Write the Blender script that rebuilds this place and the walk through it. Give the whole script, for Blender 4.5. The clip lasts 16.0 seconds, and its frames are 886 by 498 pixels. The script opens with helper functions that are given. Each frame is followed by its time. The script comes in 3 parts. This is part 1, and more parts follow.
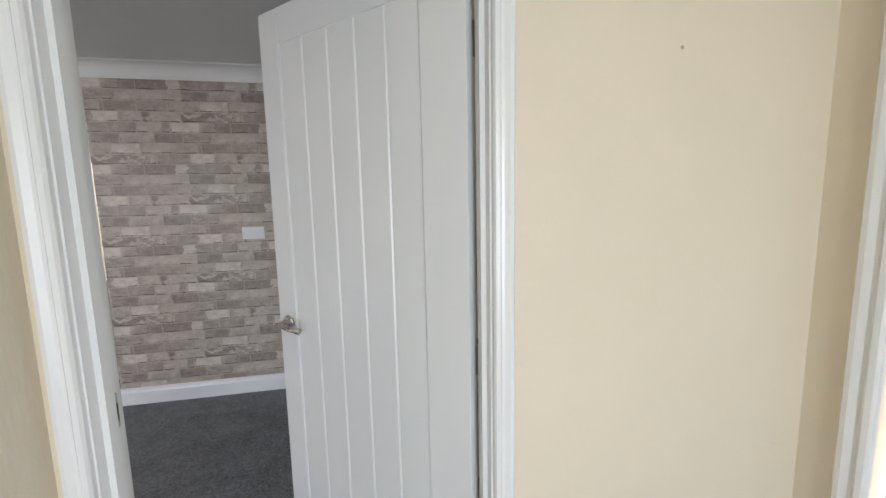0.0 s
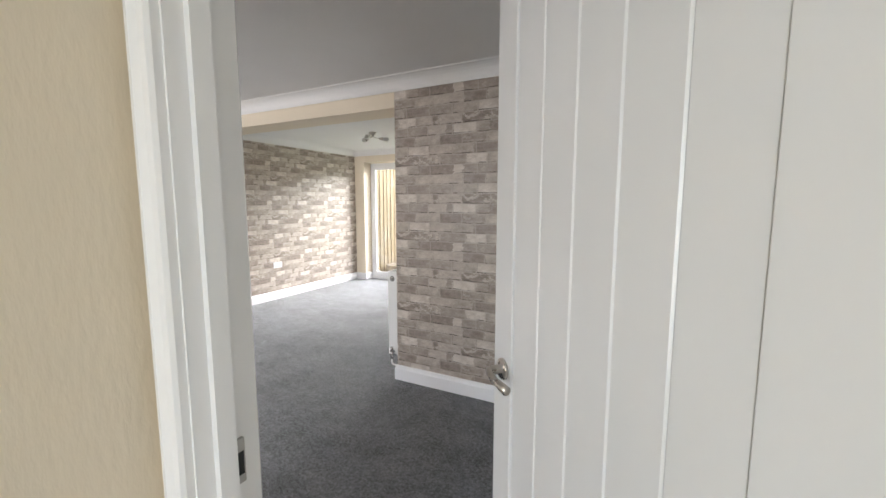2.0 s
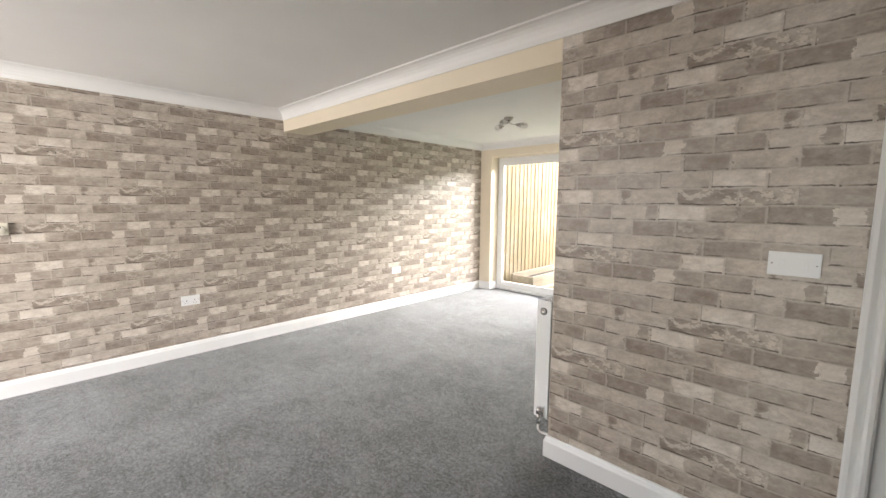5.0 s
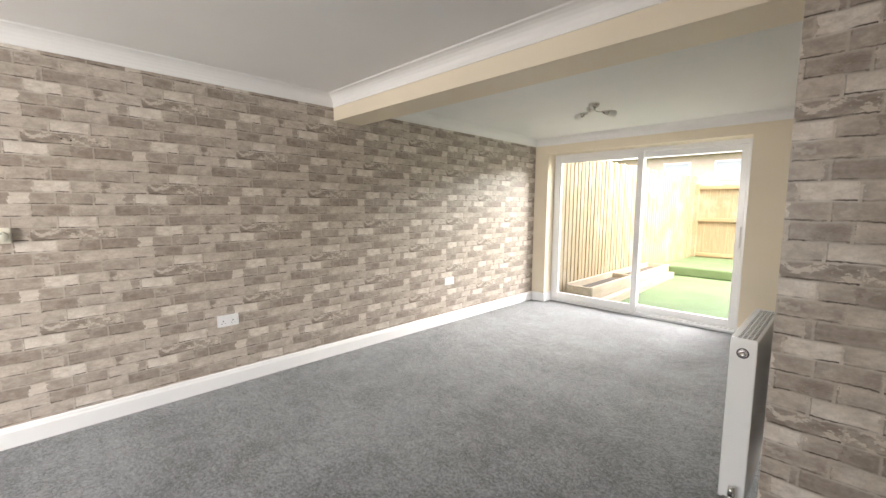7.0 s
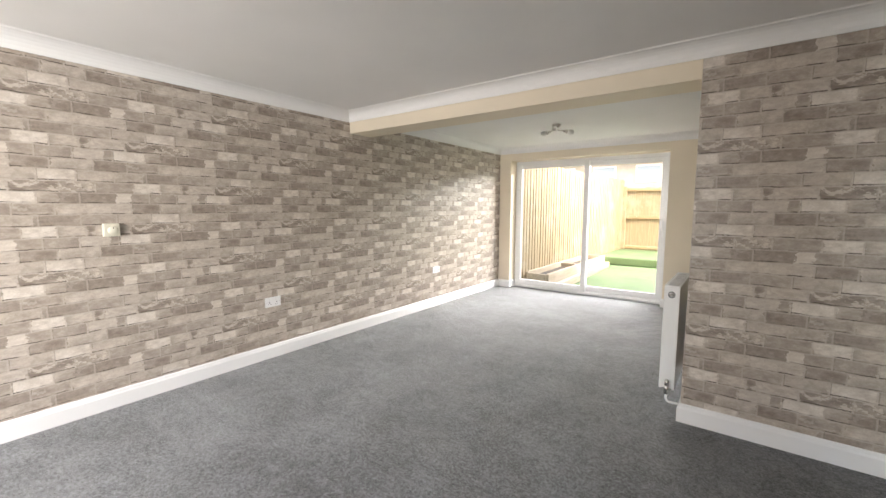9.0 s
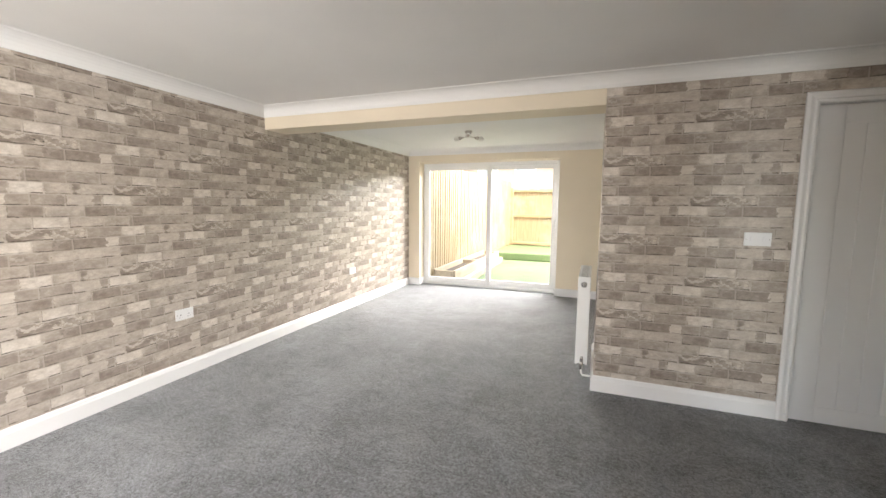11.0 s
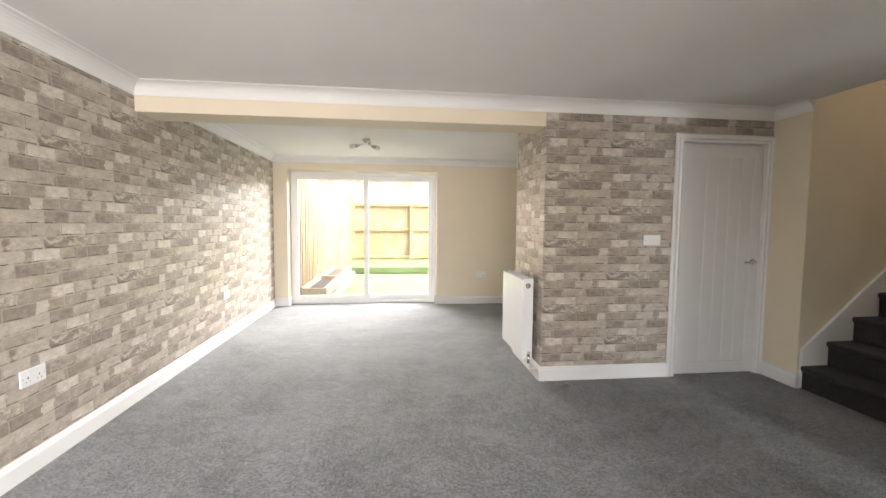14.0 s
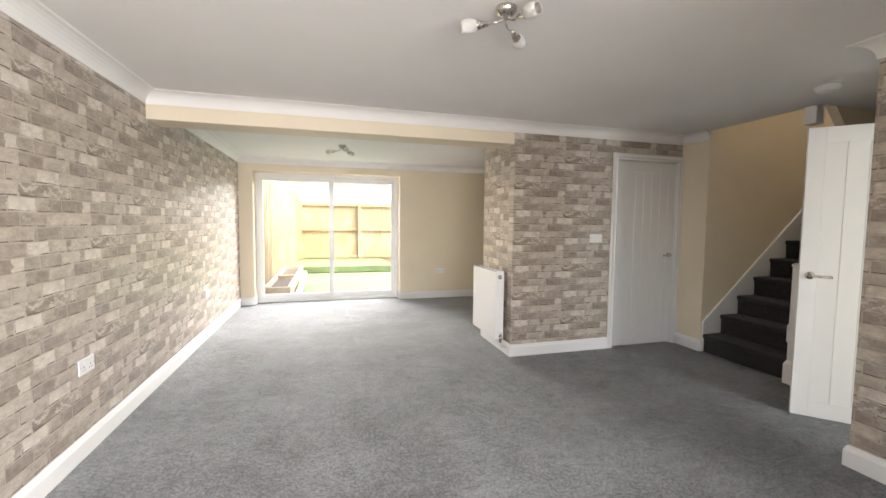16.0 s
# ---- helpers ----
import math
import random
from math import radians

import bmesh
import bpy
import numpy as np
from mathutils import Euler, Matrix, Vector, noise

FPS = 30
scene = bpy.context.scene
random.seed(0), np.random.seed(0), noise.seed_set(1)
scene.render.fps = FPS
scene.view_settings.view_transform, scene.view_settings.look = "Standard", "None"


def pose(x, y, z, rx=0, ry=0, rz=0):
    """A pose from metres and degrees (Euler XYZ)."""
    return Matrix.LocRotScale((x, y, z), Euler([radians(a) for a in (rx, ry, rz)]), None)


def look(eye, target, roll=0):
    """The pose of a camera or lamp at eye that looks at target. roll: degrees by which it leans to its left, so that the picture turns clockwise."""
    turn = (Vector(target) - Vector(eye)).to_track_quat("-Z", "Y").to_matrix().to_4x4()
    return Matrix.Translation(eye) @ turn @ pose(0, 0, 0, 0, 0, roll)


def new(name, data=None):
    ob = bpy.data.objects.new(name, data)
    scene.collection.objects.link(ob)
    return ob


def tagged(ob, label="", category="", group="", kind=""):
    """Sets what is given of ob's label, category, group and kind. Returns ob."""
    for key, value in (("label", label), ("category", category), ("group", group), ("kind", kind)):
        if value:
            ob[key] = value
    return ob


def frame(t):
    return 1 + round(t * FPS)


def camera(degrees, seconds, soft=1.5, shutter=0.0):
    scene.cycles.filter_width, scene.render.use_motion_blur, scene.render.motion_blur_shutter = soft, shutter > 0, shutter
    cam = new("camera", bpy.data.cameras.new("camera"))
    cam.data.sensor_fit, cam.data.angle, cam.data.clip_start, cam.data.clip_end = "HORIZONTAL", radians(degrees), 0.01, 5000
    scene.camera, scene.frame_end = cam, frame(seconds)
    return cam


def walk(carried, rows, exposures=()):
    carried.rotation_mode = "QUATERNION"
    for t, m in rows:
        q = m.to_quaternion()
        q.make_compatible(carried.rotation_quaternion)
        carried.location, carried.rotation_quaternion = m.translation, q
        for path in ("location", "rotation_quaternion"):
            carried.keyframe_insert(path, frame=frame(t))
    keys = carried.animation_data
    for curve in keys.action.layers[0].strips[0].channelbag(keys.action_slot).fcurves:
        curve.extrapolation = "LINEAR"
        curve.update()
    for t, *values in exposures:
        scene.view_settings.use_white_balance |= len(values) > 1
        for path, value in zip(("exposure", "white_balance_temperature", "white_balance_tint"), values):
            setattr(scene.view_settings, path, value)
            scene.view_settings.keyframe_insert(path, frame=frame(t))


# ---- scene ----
cam = camera(95.3, 16.0)
PATH = [
    (0, (0.153, 0.008, 1.405), (0.551, 1.951, 1.146), -1.2),
    (0.5, (0.192, 0.08, 1.378), (0.204, 2.066, 1.14), -0.4),
    (1, (0.229, 0.218, 1.381), (-0.111, 2.175, 1.149), -0.2),
    (1.5, (0.237, 0.359, 1.384), (-0.418, 2.235, 1.154), -0.2),
    (2, (0.21, 0.52, 1.392), (-0.709, 2.281, 1.163), -0.0),
    (2.5, (0.171, 0.67, 1.394), (-0.995, 2.279, 1.166), 0.0),
    (3, (0.075, 0.819, 1.375), (-1.256, 2.294, 1.15), -0.0),
    (5.5, (-0.728, 1.241, 1.391), (-2.106, 2.672, 1.16), 0.3),
    (6, (-0.986, 1.322, 1.384), (-2.38, 2.739, 1.156), 0.2),
    (6.5, (-1.225, 1.342, 1.356), (-2.644, 2.735, 1.139), 0.4),
    (7, (-1.373, 1.205, 1.361), (-2.776, 2.614, 1.149), 0.4),
    (7.5, (-1.41, 0.97, 1.346), (-2.695, 2.488, 1.133), 0.4),
    (8, (-1.287, 0.685, 1.34), (-2.509, 2.255, 1.131), 0.3),
    (10.5, (-1.368, -0.046, 1.358), (-2.296, 1.712, 1.14), 0.6),
    (11, (-1.569, -0.053, 1.374), (-2.267, 1.809, 1.16), 0.5),
    (11.5, (-1.816, -0.095, 1.389), (-2.291, 1.837, 1.182), 0.5),
    (12, (-2.078, -0.126, 1.418), (-2.409, 1.837, 1.223), 0.5),
    (12.5, (-2.27, -0.08, 1.419), (-2.477, 1.902, 1.257), 0.5),
    (13, (-2.399, -0.035, 1.412), (-2.446, 1.959, 1.264), 0.4),
    (13.5, (-2.581, -0.052, 1.393), (-2.494, 1.941, 1.25), 0.5),
    (14, (-2.71, -0.103, 1.309), (-2.488, 1.88, 1.178), 0.5),
    (14.5, (-2.828, -0.187, 1.264), (-2.463, 1.775, 1.133), 0.5),
    (15, (-2.972, -0.33, 1.292), (-2.496, 1.608, 1.16), 0.5),
    (15.5, (-3.127, -0.442, 1.305), (-2.613, 1.486, 1.175), 0.6),
    (16, (-3.26, -0.536, 1.326), (-2.717, 1.384, 1.194), 0.6),
]
walk(cam, [(t, look(eye, target, roll)) for t, eye, target, roll in PATH],
     [(0.0, 3.42, 6150, 11), (1.5, 3.48, 6300, 11), (2.5, 3.62, 6550, 11), (3.2, 3.68, 6550, 11), (5.5, 3.75, 6900, 10), (6.5, 3.62, 6900, 10), (8.0, 3.45, 6800, 10), (11.0, 3.75, 6900, 10), (13.0, 3.87, 6900, 10), (16.0, 3.84, 6850, 10)])

# ---- world, sun, large lights ----
SUN_EL, SUN_AZ = 46.0, 118.0          # degrees; azimuth clockwise from +y
world = bpy.data.worlds.new("sky_world")
scene.world = world
world.use_nodes = True
wn = world.node_tree
sky = wn.nodes.new("ShaderNodeTexSky")
sky.sky_type = "NISHITA"
sky.sun_disc = False
sky.sun_elevation, sky.sun_rotation = radians(SUN_EL), radians(SUN_AZ)
sky.dust_density, sky.air_density = 4.0, 1.0
bg = wn.nodes["Background"]
bg.inputs["Strength"].default_value = 0.1
wn.links.new(sky.outputs["Color"], bg.inputs["Color"])

sun = new("sun", bpy.data.lights.new("sun", "SUN"))
sun.data.energy, sun.data.angle, sun.data.color = 0.55, radians(11.0), (1.0, 0.95, 0.87)
_d = Vector((math.sin(radians(SUN_AZ)) * math.cos(radians(SUN_EL)), math.cos(radians(SUN_AZ)) * math.cos(radians(SUN_EL)), math.sin(radians(SUN_EL))))
sun.matrix_world = look(_d * 30, (0, 0, 0))


def window_light(name, x0, x1, z0, z1, y, watts, colour, down=0.0, across=0.0, spread=150):
    """Daylight through an opening of the front wall, shining along +y."""
    lamp = bpy.data.lights.new(name, "AREA")
    lamp.shape, lamp.size, lamp.size_y = "RECTANGLE", x1 - x0, z1 - z0
    lamp.energy, lamp.color = watts, colour
    ob = new(name, lamp)
    c = ((x0 + x1) / 2, y, (z0 + z1) / 2)
    ob.matrix_world = look(c, (c[0] + across, c[1] + 1, c[2] - down))
    lamp.spread = radians(spread)
    return ob


FRONT_Y = -2.1
window_light("front_window_daylight", -4.2, -1.9, 0.75, 2.05, FRONT_Y + 0.35, 9.0, (0.98, 0.98, 1.0), 0.25, -0.68, 140)
# added area lamp high over the garden, boosts sky light through the patio opening
patio = bpy.data.lights.new("patio_fill_lamp", "AREA")
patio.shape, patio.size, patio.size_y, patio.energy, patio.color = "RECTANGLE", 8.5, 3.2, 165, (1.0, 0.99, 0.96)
new("patio_fill_lamp", patio).matrix_world = look((-1.7, 11.4, 4.25), (-3.2, 4.2, 1.9))
landing = bpy.data.lights.new("landing_daylight", "AREA")
landing.shape, landing.size, landing.size_y, landing.energy, landing.color = "RECTANGLE", 1.6, 0.7, 0.9, (1.0, 0.98, 0.95)
new("landing_daylight", landing).matrix_world = look((1.6, 2.3, 4.6), (1.6, 2.3, 0.0))
window_light("front_door_daylight", 0.05, 0.75, 0.3, 1.95, FRONT_Y + 0.02, 2.5, (0.88, 0.96, 1.0))

# ---- materials ----


class Nodes:
    """Short forms for a node material."""

    def __init__(self, name, rough=0.5, metal=0.0):
        self.mat = bpy.data.materials.new(name)
        self.mat.use_nodes = True
        self.t = self.mat.node_tree
        self.bsdf = self.t.nodes["Principled BSDF"]
        self.bsdf.inputs["Roughness"].default_value = rough
        self.bsdf.inputs["Metallic"].default_value = metal
        self._pos = None

    def put(self, node, key, value):
        if isinstance(value, bpy.types.NodeSocket):
            self.t.links.new(value, node.inputs[key])
        elif value is not None:
            node.inputs[key].default_value = value

    def pos(self):
        if self._pos is None:
            self._pos = self.t.nodes.new("ShaderNodeTexCoord").outputs["Object"]
        return self._pos

    def world(self):
        return self.t.nodes.new("ShaderNodeNewGeometry").outputs["Position"]

    def math(self, op, a, b=None, c=None):
        n = self.t.nodes.new("ShaderNodeMath")
        n.operation = op
        for i, v in enumerate((a, b, c)):
            self.put(n, i, v)
        return n.outputs[0]

    def split(self, v):
        n = self.t.nodes.new("ShaderNodeSeparateXYZ")
        self.put(n, 0, v)
        return n.outputs

    def join(self, x=0.0, y=0.0, z=0.0):
        n = self.t.nodes.new("ShaderNodeCombineXYZ")
        for i, v in enumerate((x, y, z)):
            self.put(n, i, v)
        return n.outputs[0]

    def scaled(self, v, s):
        n = self.t.nodes.new("ShaderNodeVectorMath")
        n.operation = "MULTIPLY"
        self.put(n, 0, v)
        self.put(n, 1, s)
        return n.outputs[0]

    def noise(self, scale, detail=3.0, v=None, rough=0.5):
        n = self.t.nodes.new("ShaderNodeTexNoise")
        self.put(n, "Vector", self.pos() if v is None else v)
        self.put(n, "Scale", scale)
        self.put(n, "Detail", detail)
        self.put(n, "Roughness", rough)
        return n.outputs["Fac"]

    def white(self, v):
        n = self.t.nodes.new("ShaderNodeTexWhiteNoise")
        self.put(n, "Vector", v)
        return n.outputs["Value"]

    def span(self, v, a, b, c=0.0, d=1.0):
        n = self.t.nodes.new("ShaderNodeMapRange")
        for k, x in (("Value", v), ("From Min", a), ("From Max", b), ("To Min", c), ("To Max", d)):
            self.put(n, k, x)
        return n.outputs[0]

    def ramp(self, fac, stops):
        n = self.t.nodes.new("ShaderNodeValToRGB")
        e = n.color_ramp.elements
        while len(e) < len(stops):
            e.new(0.5)
        for el, (p, c) in zip(e, stops):
            el.position, el.color = p, (*c, 1)
        self.put(n, 0, fac)
        return n.outputs[0]

    def mix(self, fac, a, b, mode="MIX"):
        n = self.t.nodes.new("ShaderNodeMix")
        n.data_type, n.blend_type = "RGBA", mode
        self.put(n, 0, fac)
        for k, v in ((6, a), (7, b)):
            self.put(n, k, (*v, 1) if isinstance(v, tuple) else v)
        return n.outputs[2]

    def bump(self, height, strength=0.3, distance=0.002):
        n = self.t.nodes.new("ShaderNodeBump")
        self.put(n, "Height", height)
        self.put(n, "Strength", strength)
        self.put(n, "Distance", distance)
        self.t.links.new(n.outputs[0], self.bsdf.inputs["Normal"])

    def colour(self, v):
        self.put(self.bsdf, "Base Color", (*v, 1) if isinstance(v, tuple) else v)

    def rough(self, v):
        self.put(self.bsdf, "Roughness", v)


def painted(name, colour, rough=0.5, grain=0.3, worn=0.05, scale=140.0):
    """Paint with fine grain and faint uneven patches."""
    m = Nodes(name, rough)
    big = m.noise(2.3, 4)
    dark = tuple(c * (1 - worn) for c in colour)
    m.colour(m.mix(m.span(big, 0.35, 0.7), colour, dark))
    if grain > 0.03:
        m.rough(m.span(m.noise(9, 3), 0.3, 0.7, rough - 0.03, rough + 0.04))
        m.bump(m.noise(scale, 3), grain, 0.001)
    return m.mat


# one print of the wallpaper: four courses, each (start of the course, [(start, brick start, brick end, tone, wear), ...]), in metres
PRINT_LENGTH, COURSE = 1.103, 0.0682
PRINT = (
    (0.0, [(0.0, 0.0, 0.17, 0.4, 1.0), (0.17, 0.17, 0.372, 0.3, 0.1), (0.372, 0.372, 0.525, 0.88, 0.15), (0.525, 0.525, 0.66, 0.62, 0.3), (0.66, 0.525, 0.71, 0.3, 0.6), (0.71, 0.71, 0.89, 0.6, 0.25), (0.89, 0.89, 1.103, 0.16, 0.75)]),
    (0.09, [(0.0, 0.0, 0.367, 0.16, 0.1), (0.185, 0.0, 0.367, 0.9, 0.1), (0.255, 0.0, 0.367, 0.38, 0.15), (0.367, 0.367, 0.533, 0.3, 0.25), (0.533, 0.533, 0.73, 0.64, 0.2), (0.685, 0.533, 0.73, 0.24, 0.2), (0.73, 0.73, 0.908, 0.95, 0.1), (0.908, 0.908, 1.103, 0.4, 0.15), (1.0, 0.908, 1.103, 0.2, 0.3)]),
    (1.077, [(0.0, 0.0, 0.378, 0.56, 0.2), (0.15, 0.0, 0.378, 0.68, 0.15), (0.378, 0.378, 0.543, 0.2, 0.2), (0.543, 0.543, 0.745, 0.52, 0.25), (0.745, 0.745, 0.92, 0.18, 0.15), (0.92, 0.92, 1.103, 0.36, 0.4)]),
    (0.086, [(0.0, 0.0, 0.18, 0.36, 0.2), (0.18, 0.18, 0.369, 0.5, 0.2), (0.369, 0.369, 0.546, 0.86, 0.1), (0.546, 0.546, 0.736, 0.5, 0.2), (0.736, 0.736, 0.89, 0.42, 0.3), (0.89, 0.736, 0.913, 0.14, 0.3), (0.913, 0.913, 1.103, 0.26, 0.15)]),
)


def brick_paper(name, axis, u_start, z_start):
    """Printed brick wallpaper in rolls half a print wide; each roll hangs four courses lower than the last."""
    m = Nodes(name, 0.6)
    x, y, z = m.split(m.world())
    u = m.math("ADD", (x, y)[axis], 11.03 - u_start)
    sway = m.noise(7.0, 2, m.join(u, z, 0.0))
    ragged_u = m.noise(30.0, 4, m.join(u, z, 4.0), 0.65)
    down = m.math("ADD", m.math("SUBTRACT", 5.456 + z_start + COURSE / 2, z), m.span(sway, 0.3, 0.7, -0.003, 0.003))
    rowf = m.math("DIVIDE", down, COURSE)
    vf = m.math("MULTIPLY", m.math("SUBTRACT", 1.0, m.math("FRACT", rowf)), COURSE)
    course = m.math("MODULO", m.math("FLOOR", rowf), 8.0)
    drop = m.math("GREATER_THAN", course, 3.5)
    row = m.math("SUBTRACT", course, m.math("MULTIPLY", drop, 4.0))
    u = m.math("ADD", u, m.math("MULTIPLY", drop, PRINT_LENGTH / 2))

    def table(p, cells, pick):
        n = m.t.nodes.new("ShaderNodeValToRGB")
        n.color_ramp.interpolation = "CONSTANT"
        e = n.color_ramp.elements
        while len(e) < len(cells):
            e.new(0.5)
        for el, c in zip(e, cells):
            el.position, el.color = c[0] / PRINT_LENGTH, (*pick(c), 1)
        m.put(n, 0, m.math("DIVIDE", p, PRINT_LENGTH))
        return n.outputs[0]

    data = ends = place = None
    for k, (start, cells) in enumerate(PRINT):
        q = m.math("MULTIPLY", m.math("FRACT", m.math("DIVIDE", m.math("SUBTRACT", u, start), PRINT_LENGTH)), PRINT_LENGTH)
        torn = m.math("MULTIPLY", m.math("FRACT", m.math("DIVIDE", m.math("ADD", q, m.span(ragged_u, 0.3, 0.7, -0.016, 0.016)), PRINT_LENGTH)), PRINT_LENGTH)
        d = table(torn, cells, lambda c: (c[3], c[4], c[1] / PRINT_LENGTH))
        e = table(q, cells, lambda c: (c[1] / PRINT_LENGTH, c[2] / PRINT_LENGTH, 0.0))
        qv = m.join(q, 0.0, 0.0)
        if k == 0:
            data, ends, place = d, e, qv
        else:
            on = m.math("GREATER_THAN", row, k - 0.5)
            data, ends, place = m.mix(on, data, d), m.mix(on, ends, e), m.mix(on, place, qv)
    tone, wear, key = m.split(data)
    e0, e1, _ = m.split(ends)
    p = m.split(place)[0]
    da = m.math("SUBTRACT", p, m.math("MULTIPLY", e0, PRINT_LENGTH))
    db = m.math("SUBTRACT", m.math("MULTIPLY", e1, PRINT_LENGTH), p)
    dh = m.math("MINIMUM", da, db)
    dv = m.math("MINIMUM", vf, m.math("SUBTRACT", COURSE, vf))
    seed = m.math("MULTIPLY_ADD", key, 7.0, row)
    uvp = m.join(p, vf, seed)
    blot = m.noise(14.0, 5, m.scaled(uvp, (0.8, 1.5, 1.0)), 0.62)
    fine = m.noise(95.0, 4, uvp, 0.7)
    flake = m.noise(28.0, 4, m.scaled(uvp, (0.85, 1.3, 1.0)), 0.6)
    soft = m.noise(10.0, 3, uvp, 0.5)
    mottle = m.noise(32.0, 5, m.scaled(uvp, (0.8, 1.3, 1.0)), 0.7)
    tone = m.math("ADD", tone, m.span(soft, 0.3, 0.7, -0.16, 0.16))
    tone = m.math("ADD", tone, m.span(mottle, 0.3, 0.7, -0.18, 0.18))
    base = m.ramp(tone, [(0.0, (0.235, 0.19, 0.156)), (0.3, (0.37, 0.312, 0.264)), (0.6, (0.515, 0.452, 0.392)), (0.8, (0.61, 0.548, 0.484)), (1.0, (0.72, 0.662, 0.596))])
    # worn bricks: dark scorching and flaked pale lime
    scorch = m.math("MULTIPLY", m.span(blot, 0.5, 0.58), wear)
    base = m.mix(m.math("MULTIPLY", scorch, 0.75), base, (0.19, 0.15, 0.12))
    pale = m.math("MULTIPLY", m.span(m.math("MULTIPLY_ADD", wear, 0.06, flake), 0.56, 0.6), m.span(wear, 0.1, 0.7))
    base = m.mix(m.math("MULTIPLY", pale, 0.75), base, (0.64, 0.575, 0.5))
    base = m.mix(m.span(fine, 0.45, 0.72, 0.0, 0.3), base, (0.27, 0.22, 0.18))
    base = m.mix(m.span(blot, 0.44, 0.36, 0.0, 0.3), base, (0.56, 0.49, 0.42))
    # sandy joints, with a broken dark line under and beside the bricks
    nibble = m.span(fine, 0.3, 0.7, -0.002, 0.002)
    edge = m.math("ADD", m.math("MINIMUM", dh, dv), nibble)
    base = m.mix(m.span(edge, 0.0015, 0.0065, 0.65, 0.0), base, (0.47, 0.41, 0.352))
    patchy = m.noise(9.0, 2, uvp)
    under = m.math("MULTIPLY", m.span(m.math("ABSOLUTE", m.math("SUBTRACT", m.math("ADD", vf, nibble), 0.0065)), 0.0012, 0.0042, 1.0, 0.0), m.span(patchy, 0.44, 0.56, 0.15, 1.0))
    under = m.math("MULTIPLY", under, m.math("GREATER_THAN", dh, 0.005))
    base = m.mix(under, base, (0.075, 0.056, 0.044))
    side = m.math("MULTIPLY", m.span(m.math("ABSOLUTE", m.math("SUBTRACT", m.math("ADD", da, nibble), 0.0065)), 0.001, 0.003, 0.45, 0.0), m.span(patchy, 0.45, 0.58, 0.0, 1.0))
    base = m.mix(side, base, (0.1, 0.077, 0.06))
    m.colour(base)
    m.rough(m.span(blot, 0.35, 0.65, 0.34, 0.44))
    m.bump(m.math("ADD", fine, m.span(edge, 0.0, 0.005)), 0.25, 0.0008)
    return m.mat


def carpet_material(name, colour, dark, sheen):
    """Twist pile: fine tufts, and brushed patches where the pile leans another way."""
    m = Nodes(name, 0.95)
    p = m.world()
    pile = m.noise(240, 2, p, 0.7)
    tuft = m.noise(60, 5, p, 0.9)
    warp = m.noise(1.3, 5, p, 0.6)
    lean = m.noise(3.4, 8, p, 0.74)
    scuff = m.noise(15.0, 6, p, 0.8)
    tone = m.math("ADD", m.math("MULTIPLY", m.span(tuft, 0.38, 0.62), 0.46), m.math("MULTIPLY", m.span(pile, 0.3, 0.7), 0.25))
    tone = m.math("ADD", tone, m.span(lean, 0.36, 0.64, 0.02, 0.18))
    tone = m.math("ADD", tone, m.span(scuff, 0.34, 0.66, -0.06, 0.18))
    tone = m.math("ADD", tone, m.span(warp, 0.42, 0.58, -0.06, 0.06))
    m.colour(m.ramp(tone, [(0.22, dark), (0.52, tuple((a + b) * 0.42 for a, b in zip(colour, dark))), (0.82, colour)]))
    m.put(m.bsdf, "Sheen Weight", sheen)
    m.put(m.bsdf, "Sheen Roughness", 0.5)
    m.bump(m.math("ADD", m.math("ADD", pile, m.math("MULTIPLY", scuff, 1.5)), m.math("MULTIPLY", tuft, 0.8)), 0.8, 0.005)
    return m.mat


def metal(name, colour, rough):
    m = Nodes(name, rough, 1.0)
    m.colour(m.mix(m.noise(40, 3), colour, tuple(c * 0.85 for c in colour)))
    m.rough(m.span(m.noise(60, 3), 0.3, 0.7, rough * 0.8, rough * 1.3))
    return m.mat


def timber(name, light, dark, along=2, rough=0.75):
    """Softwood boards; each board takes its own tone."""
    m = Nodes(name, rough)
    info = m.t.nodes.new("ShaderNodeObjectInfo")
    s = [9.0, 9.0, 9.0]
    s[along] = 0.6
    v = m.scaled(m.world(), tuple(s))
    grain = m.noise(3.0, 5, v, 0.65)
    col = m.mix(m.span(grain, 0.3, 0.7), light, dark)
    col = m.mix(m.span(info.outputs["Random"], 0, 1, 0, 0.45), col, tuple(c * 0.72 for c in light))
    stain = m.noise(1.7, 5, m.world(), 0.6)
    col = m.mix(m.span(stain, 0.5, 0.68, 0, 0.5), col, (0.38, 0.33, 0.26))
    m.colour(col)
    m.bump(grain, 0.4, 0.002)
    return m.mat


def plain(name, colour, rough=0.5, metal_=0.0):
    m = Nodes(name, rough, metal_)
    m.colour(m.mix(m.noise(25, 3), colour, tuple(c * 0.9 for c in colour)))
    return m.mat


PAPER_X, PAPER_Y = brick_paper("brick_wallpaper_along_x", 0, -1.32, 1.689), brick_paper("brick_wallpaper_along_y", 1, 1.381, 1.181)
CREAM = painted("cream_emulsion", (0.79, 0.695, 0.545), 0.55, 0.6, 0.04, 130)


